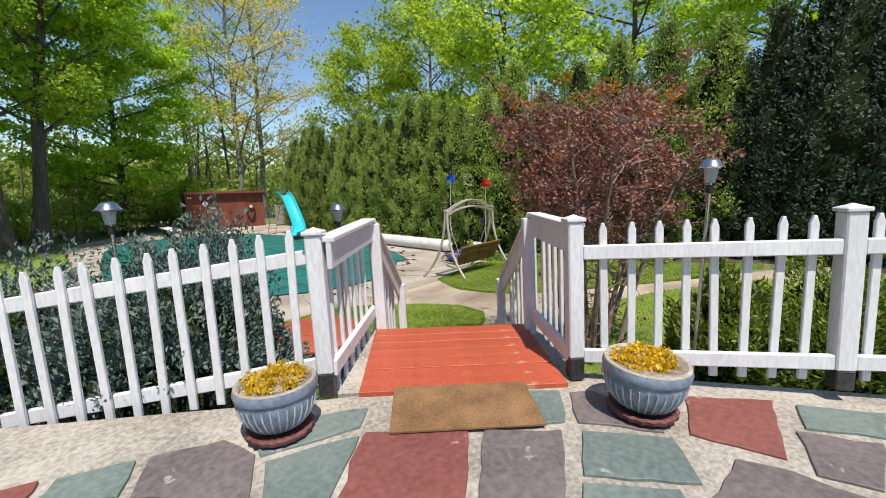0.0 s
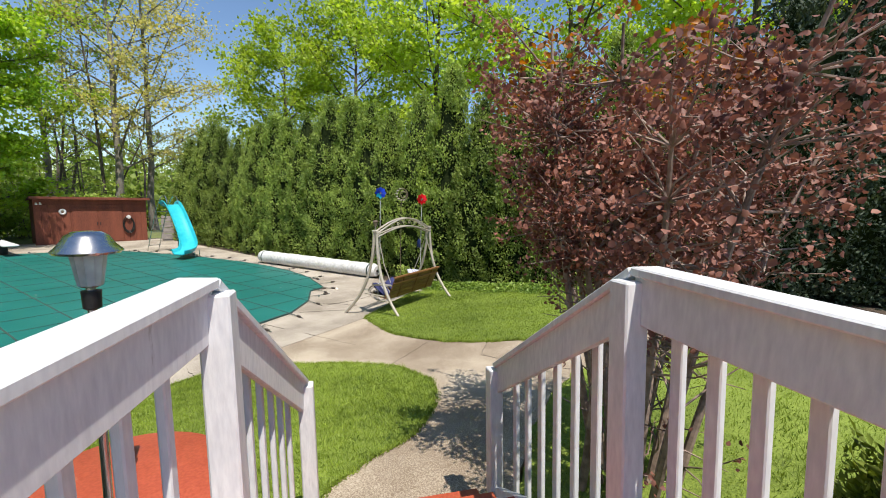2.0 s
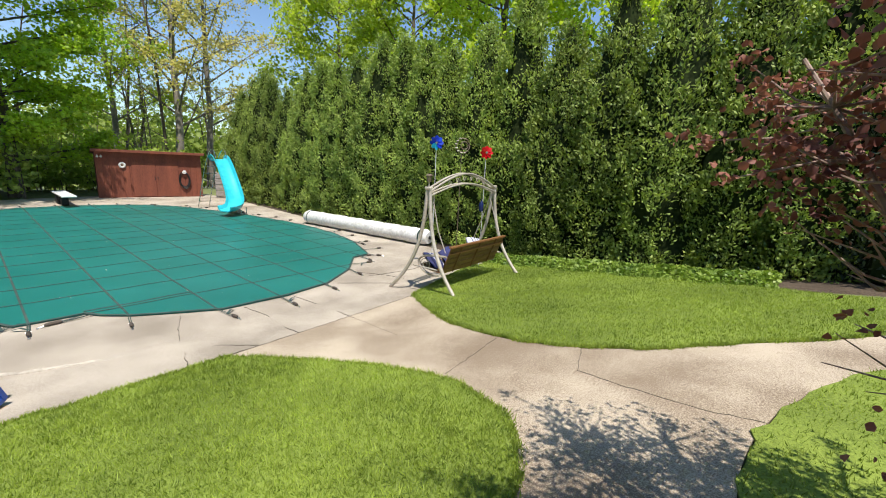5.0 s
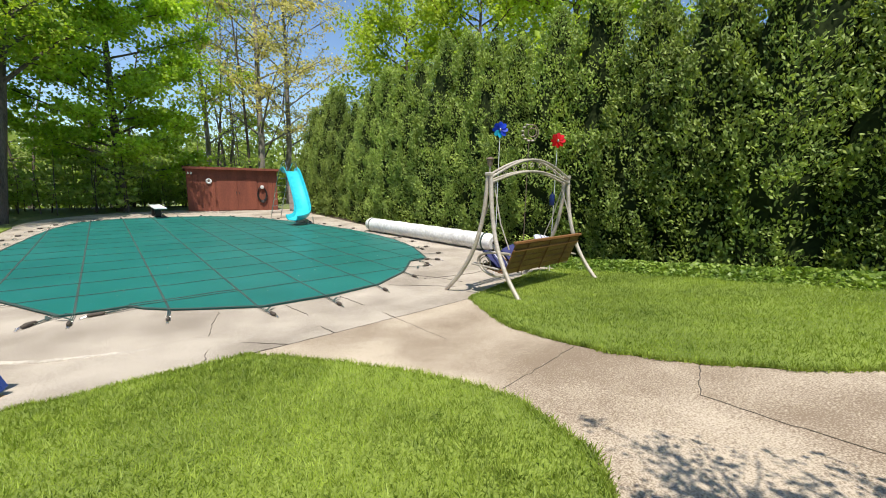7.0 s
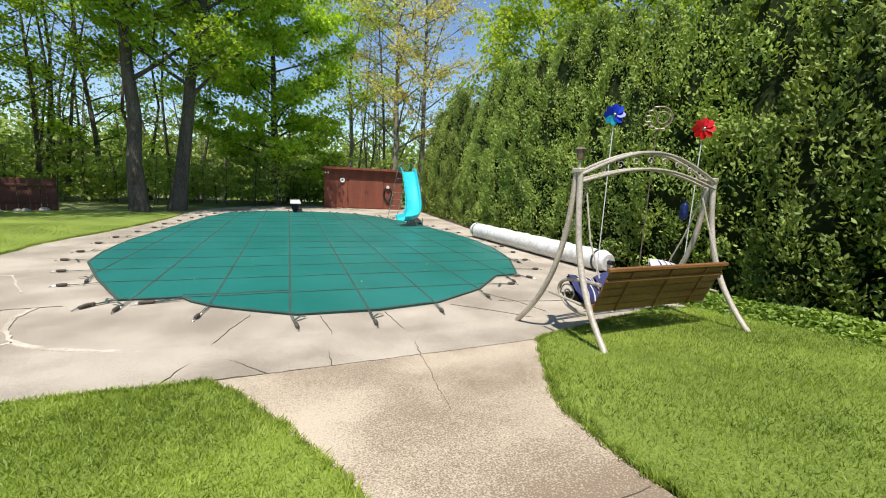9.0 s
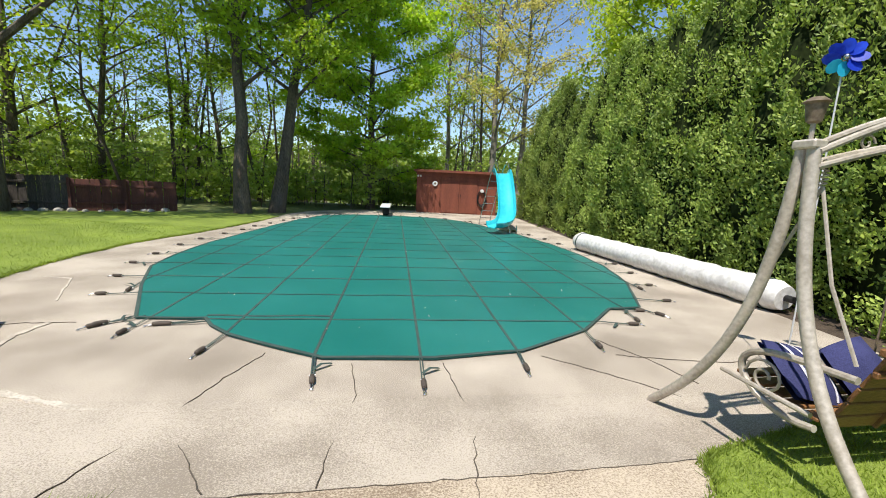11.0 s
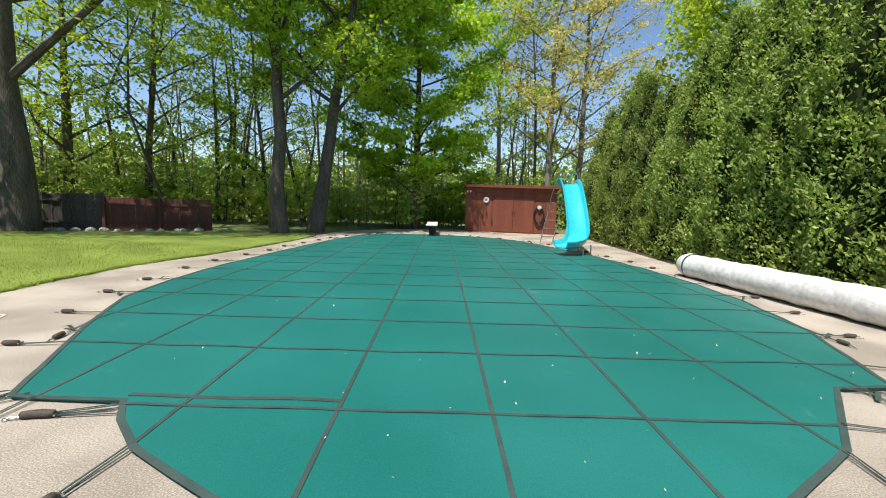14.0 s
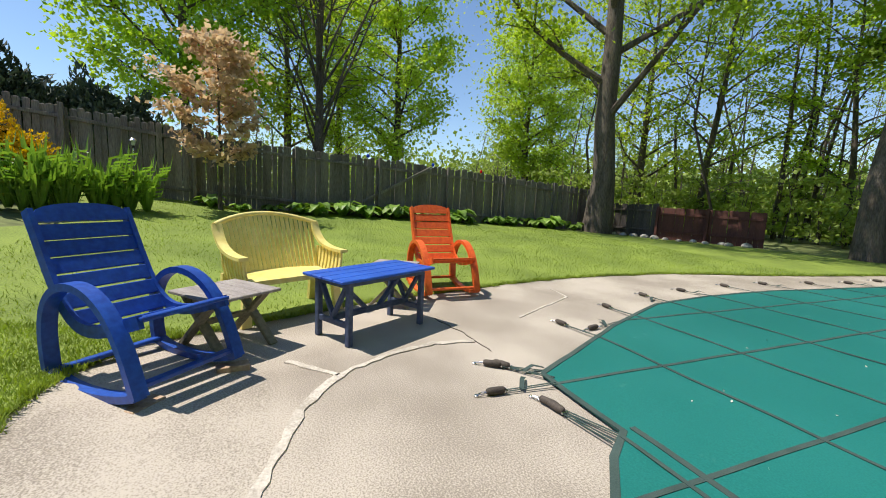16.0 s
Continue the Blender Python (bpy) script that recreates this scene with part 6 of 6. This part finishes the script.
def understory(seed, count, x0, x1, y0, y1, label, size=0.2, zmax=3.4, mat=None):
    """Low layered branches of saplings under the trees."""
    g = np.random.default_rng(seed)
    cl, st = [], Geo()
    for i in range(count):
        x, y = g.uniform(x0, x1), g.uniform(y0, y1)
        if x > 5.5 and y < 34:
            y += 4.5
        z = ground_z(x, y)
        h = g.uniform(1.0, zmax)
        st.tube([(x, y, z - 0.1), (x + g.normal() * 0.1, y, z + h * 0.5), (x + g.normal() * 0.2, y, z + h)], [0.03, 0.022, 0.008], 5, cap=False)
        for k in range(7):
            a, l, zz = g.uniform(0, 6.28), g.uniform(0.4, 1.3), z + h * g.uniform(0.1, 1.0)
            e = np.array((x + math.cos(a) * l, y + math.sin(a) * l, zz + 0.1))
            b = np.array((x, y, zz))
            st.tube([b, e], [0.009, 0.003], 4, cap=False)
            m_ = g.poisson(24)
            cl.append(b + (e - b) * g.uniform(0.2, 1.15, m_)[:, None] + g.normal(size=(m_, 3)) * np.array((0.25, 0.25, 0.07)))
    w = thing("understory", label, "undergrowth", kind="stuff")
    part("stems", st, bark, w, "thin sapling stems")
    part("leaves", leaf_cloud("leaves", np.concatenate(cl), size, g, 0.3, 0.75), mat or leaf_wood, w)


understory(75, 150, -12, 14, 29.5, 36, "layered saplings and undergrowth behind the pool")
understory(76, 60, -22, -8, 24, 36, "layered saplings and undergrowth beyond the fence", 0.22, 4.5)


def far_woods():
    """The far side of the valley: a soft belt of tree crowns."""
    g = np.random.default_rng(77)
    c = []
    for i in range(700):
        a, r = g.uniform(radians(35), radians(215)), g.uniform(52, 100)
        x, y = 4 + math.cos(a) * r, 10 + math.sin(a) * r
        h, w = g.uniform(6, 11), g.uniform(2.5, 5)
        z = -2.0
        c.append(np.array((x, y, z + h * 0.5)) + g.normal(size=(210, 3)) * np.array((w * 0.5, w * 0.5, h * 0.28)))
    w = thing("far_woods", "distant belt of pale green tree crowns across the valley", "woods", kind="stuff")
    part("crowns", leaf_cloud("crowns", np.concatenate(c), 0.7, g, 0.6, 0.8), leaf_wood, w)


far_woods()


def bush(name, seed, x, y, rx, ry, h, count, size, mat, label, z=None, lump=0.35, core=True, category="shrub", slim=0.6, up=0.35):
    """A dense low shrub with a lumpy outline."""
    g = np.random.default_rng(seed)
    z = ground_z(x, y) - 0.05 if z is None else z
    t = thing(name, label, category, pose(x, y, z))
    off = Vector(g.uniform(0, 60, 3))
    c, o = [], []
    for i in range(count):
        a, e = g.uniform(0, 2 * math.pi), math.asin(g.uniform(-0.1, 1))
        d = Vector((math.cos(a) * math.cos(e), math.sin(a) * math.cos(e), math.sin(e)))
        k = 1 + lump * noise.noise(d * 2.2 + off) + lump * 0.6 * noise.noise(d * 6 + off)
        k *= 1 - abs(g.normal()) * 0.10
        c.append((d.x * rx * k, d.y * ry * k, max(0.02, d.z * h * k)))
        o.append((d.x * 0.8, d.y * 0.8, d.z * 0.8 + up))
    part("foliage", leaf_cloud("foliage", c, size, g, 1.0, slim, np.array(o)), mat, t)
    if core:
        # Dark dome under the leaves, added to stand for the shrub's inner shade.
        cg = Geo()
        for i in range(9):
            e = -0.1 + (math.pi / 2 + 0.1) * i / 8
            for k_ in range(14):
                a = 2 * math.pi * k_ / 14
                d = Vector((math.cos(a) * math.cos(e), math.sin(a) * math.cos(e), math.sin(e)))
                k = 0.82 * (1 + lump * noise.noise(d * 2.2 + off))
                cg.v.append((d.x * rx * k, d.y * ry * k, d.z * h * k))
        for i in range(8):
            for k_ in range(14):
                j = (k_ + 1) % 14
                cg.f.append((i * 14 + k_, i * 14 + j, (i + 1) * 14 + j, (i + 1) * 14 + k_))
        part("inner_foliage", cg, core_shade, t, "dark solid core standing for inner shade")
    return t


# beside the patio
bush("juniper", 80, 1.55, 4.7, 0.95, 0.85, 1.75, 30000, 0.045, leaf_juniper, "spreading blue-grey juniper below the patio fence", slim=0.45)
bush("juniper", 81, 0.7, 5.35, 0.95, 0.9, 1.65, 26000, 0.045, leaf_juniper, "spreading blue-grey juniper below the patio fence", slim=0.45)
bush("juniper", 82, 1.95, 4.85, 0.58, 0.6, 1.85, 16000, 0.045, leaf_juniper, "low blue-grey juniper beside the stair", slim=0.45)
bush("barberry", 83, -0.55, 5.55, 0.8, 0.7, 1.2, 7000, 0.07, leaf_yew, "yellow-brown barberry below the patio fence")
for i, (x, y, r, h) in enumerate(((4.72, 1.75, 0.5, 1.15), (5.15, 1.1, 0.75, 1.25), (5.7, 0.1, 0.85, 1.4), (6.0, -1.1, 0.9, 1.5), (6.6, -2.6, 1.0, 1.6))):
    bush("yew", 84 + i, x, y, r, r, h, 15000, 0.055, leaf_yew, "yellow-green yew shrub behind the picket fence", slim=0.4)


def purple_shrub():
    """A many-stemmed tall shrub with dark purple leaves in tufts at the twigs' ends, russet at the top."""
    g = np.random.default_rng(90)
    x0, y0 = 5.26, 3.12
    z0 = ground_z(x0, y0) - 0.05
    t = thing("smoke_bush", "tall many-stemmed shrub with dark purple leaves beside the stair", "shrub", pose(x0, y0, z0))
    c, top = [], []
    for i in range(15):
        a = i * 2.4 + g.uniform(-0.3, 0.3)
        b = Vector((math.cos(a) * g.uniform(0.05, 0.35), math.sin(a) * g.uniform(0.05, 0.35), 0))
        sp_, h = g.uniform(0.35, 1.35) * (0.86 if math.sin(a - 0.8) > 0.2 else 0.95), g.uniform(2.6, 3.4)
        e = Vector((math.cos(a) * sp_, math.sin(a) * sp_, h - 0.45 * sp_))
        m_ = b.lerp(e, 0.5) + Vector((g.normal() * 0.14, g.normal() * 0.14, 0.1))
        stem = bez([b, m_, e], 10)
        wood = Geo().tube(stem, [0.032 * (1 - 0.75 * k / 10) for k in range(11)], 7, cap=False)
        for k in range(60):
            u = 0.34 + 0.66 * g.uniform() ** 0.6 if k > 2 else g.uniform(0.14, 0.34)
            p = stem[min(10, int(u * 10))]
            a2, l = g.uniform(0, 6.28), g.uniform(0.16, 0.52)
            q = p + Vector((math.cos(a2) * l, math.sin(a2) * l, l * g.uniform(-0.2, 0.9)))
            md = p.lerp(q, 0.5) + Vector((g.normal(), g.normal(), g.normal())) * 0.045
            wood.tube([p, md, q], [0.007, 0.005, 0.002], 5, cap=False)
            for at_, n_ in ((q, g.poisson(22 if u > 0.5 else 11)), (md.lerp(q, 0.4), g.poisson(11 if u > 0.5 else 2)), (md, g.poisson(4 if u > 0.5 else 0))):
                if q.z < 1.6 and g.uniform() < 0.75 or g.uniform() < 0.1:
                    continue
                pts = np.array(at_)[None] + g.normal(size=(n_, 3)) * np.array((0.045, 0.045, 0.035))
                (top if q.z > 2.7 and g.uniform() < 0.3 else c).append(pts)
        part("stem", wood, twig, t, "", True)
    part("purple_leaves", leaf_cloud("purple_leaves", np.concatenate(c), 0.032, g, 0.8, 0.8, oval=True), leaf_purple, t, "dark purple leaves")
    part("russet_leaves", leaf_cloud("russet_leaves", np.concatenate(top), 0.034, g, 0.8, 0.8, oval=True), leaf_russet, t, "russet-orange young leaves")


purple_shrub()

# ivy at the hedge's foot
g = np.random.default_rng(95)
c = []
while len(c) < 12000:
    u, v = g.uniform(0, 1), g.uniform(0, 1)
    x, y = 12.0 + v * 0.95 + 0.08 * math.sin(u * 30), 4.0 + u * 6.2
    c.append((x, y, ground_z(x, y) + 0.02 + 0.2 * math.sin(math.pi * min(1, v * 1.2)) * g.uniform(0.5, 1.0)))
ivy = thing("ground_ivy", "low green ivy edging at the hedge's foot", "ground cover", kind="stuff")
part("leaves", leaf_cloud("leaves", c, 0.075, g, 0.3, 0.9), leaf_ivy, ivy)
tagged(part("hedge_bed", sheet([(12.2, -6), (15, -6), (15, 27.8), (13.2, 27.8), (12.75, 20), (12.55, 14), (12.25, 9.8), (12.2, 5)], 0.005, 1.2, 0.03), soil), "dark mulch bed under the hedge", "planting bed", kind="structure")


def hosta(x, y, seed, r, mat, label, n=26, spear=False):
    g = np.random.default_rng(seed)
    t = thing("fern" if spear else "hosta", label, "plant", pose(x, y, ground_z(x, y)), group="border plants")
    geo = Geo()
    for i in range(n):
        a, l = g.uniform(0, 6.28), r * g.uniform(0.6, 1.1)
        hgt = l * (1.5 if spear else 0.75) * g.uniform(0.6, 1.1)
        w = l * (0.055 if spear else 0.26)
        d, s = Vector((math.cos(a), math.sin(a), 0)), Vector((-math.sin(a), math.cos(a), 0))
        k0, k1, k2, k3 = d * l * 0.1, d * l * 0.45 + Vector((0, 0, hgt)), d * l * 0.8 + Vector((0, 0, hgt * (1.05 if spear else 0.85))), d * l * (0.9 if spear else 1.05) + Vector((0, 0, hgt * (1.35 if spear else 0.5)))
        o = len(geo.v)
        geo.v += [tuple(k0 - s * 0.01), tuple(k0 + s * 0.01), tuple(k1 - s * w), tuple(k1 + s * w), tuple(k2 - s * w * 0.8), tuple(k2 + s * w * 0.8), tuple(k3), tuple(k1 - Vector((0, 0, 0.03))), tuple(k2 - Vector((0, 0, 0.03)))]
        geo.f += [(o, o + 1, o + 7), (o + 1, o + 3, o + 7), (o, o + 7, o + 2), (o + 2, o + 7, o + 8, o + 4), (o + 7, o + 3, o + 5, o + 8), (o + 4, o + 8, o + 6), (o + 8, o + 5, o + 6)]
    part("leaves", geo, mat, t)


hr = random.Random(3)
for i in range(20):
    f = i / 19
    hosta(-5.35 - 1.75 * f + hr.uniform(-0.15, 0.25), 8.4 + 12.4 * f + hr.uniform(-0.25, 0.25), 200 + i, hr.uniform(0.28, 0.62), leaf_hosta, "green hosta clump at the fence's foot")
for i in range(22):
    hosta(-2.5 - 0.85 * i / 21 + hr.uniform(-0.55, 0.35), 5.8 + 1.65 * i / 21 + hr.uniform(-0.25, 0.25), 240 + i, hr.uniform(0.36, 0.58), leaf_hosta, "tall bright green fern in the corner border", 36, True)
bush("spirea", 97, -3.9, 5.3, 0.8, 0.7, 1.4, 7000, 0.08, leaf_gold, "golden-orange spirea in the corner border")
for i, (x, y, h) in enumerate(((-7.0, 3.9, 2.7), (-8.0, 5.6, 2.5), (-6.6, 2.0, 2.7))):
    bush("spruce", 300 + i, x, y, 1.5, 1.5, h, 9000, 0.22, leaf_spruce_and_shade, "dark spruce beyond the fence", category="tree", slim=0.35)
solar_lamp(-3.9, 7.3, 0.66, 2.1, "grey garden lamp by the corner border")
for y, mt, lab in ((12.5, blue_glass, "small blue glass ornament on the fence top"), (13.6, pale_cloth, "small white ornament on the fence top"), (14.7, blue_glass, "small blue glass ornament on the fence top"), (16.6, red_glass, "small red ornament on the fence top")):
    x = -5.2 - 2.4 * (y - 3.2) / 19.4 + 0.06
    o_ = thing("fence_ornament", lab, "ornament", pose(x, y, ground_z(x, y) + 1.73), group="fence ornaments")
    part("hook", Geo().tube([(0, 0, 0), (0.03, 0, 0.16), (0.07, 0, 0.15)], 0.006, 5), black_metal, o_)
    part("bauble", Geo().ball((0.07, 0, 0.09), 0.05, 1.2), mt, o_, "", True)
tagged(part("fence_brace", Geo().beam((-6.3, 12.4, ground_z(-6.3, 12.4) + 0.45), (-6.45, 14.6, ground_z(-6.45, 14.6) + 1.7), 0.05, 0.09), fence_grey), "weathered diagonal brace board leaning on the fence", "brace")
for i in range(14):
    x, y = -7.0 + i * 0.36 + hr.uniform(-0.1, 0.1), 22.3 + i * 0.16 + hr.uniform(-0.2, 0.1)
    r = hr.uniform(0.08, 0.17)
    g = Geo()
    g.ball((0, 0, 0), r, 0.7, 9)
    g.v = [tuple(Vector(v) * (1 + 0.25 * noise.noise(Vector(v) * 7 + Vector((i, 0, 0))))) for v in g.v]
    tagged(part("stone", g, stone_mat, m=pose(x, y, ground_z(x, y) + r * 0.35)), "rough field stone lying along the fence", "stone", group="border stones")
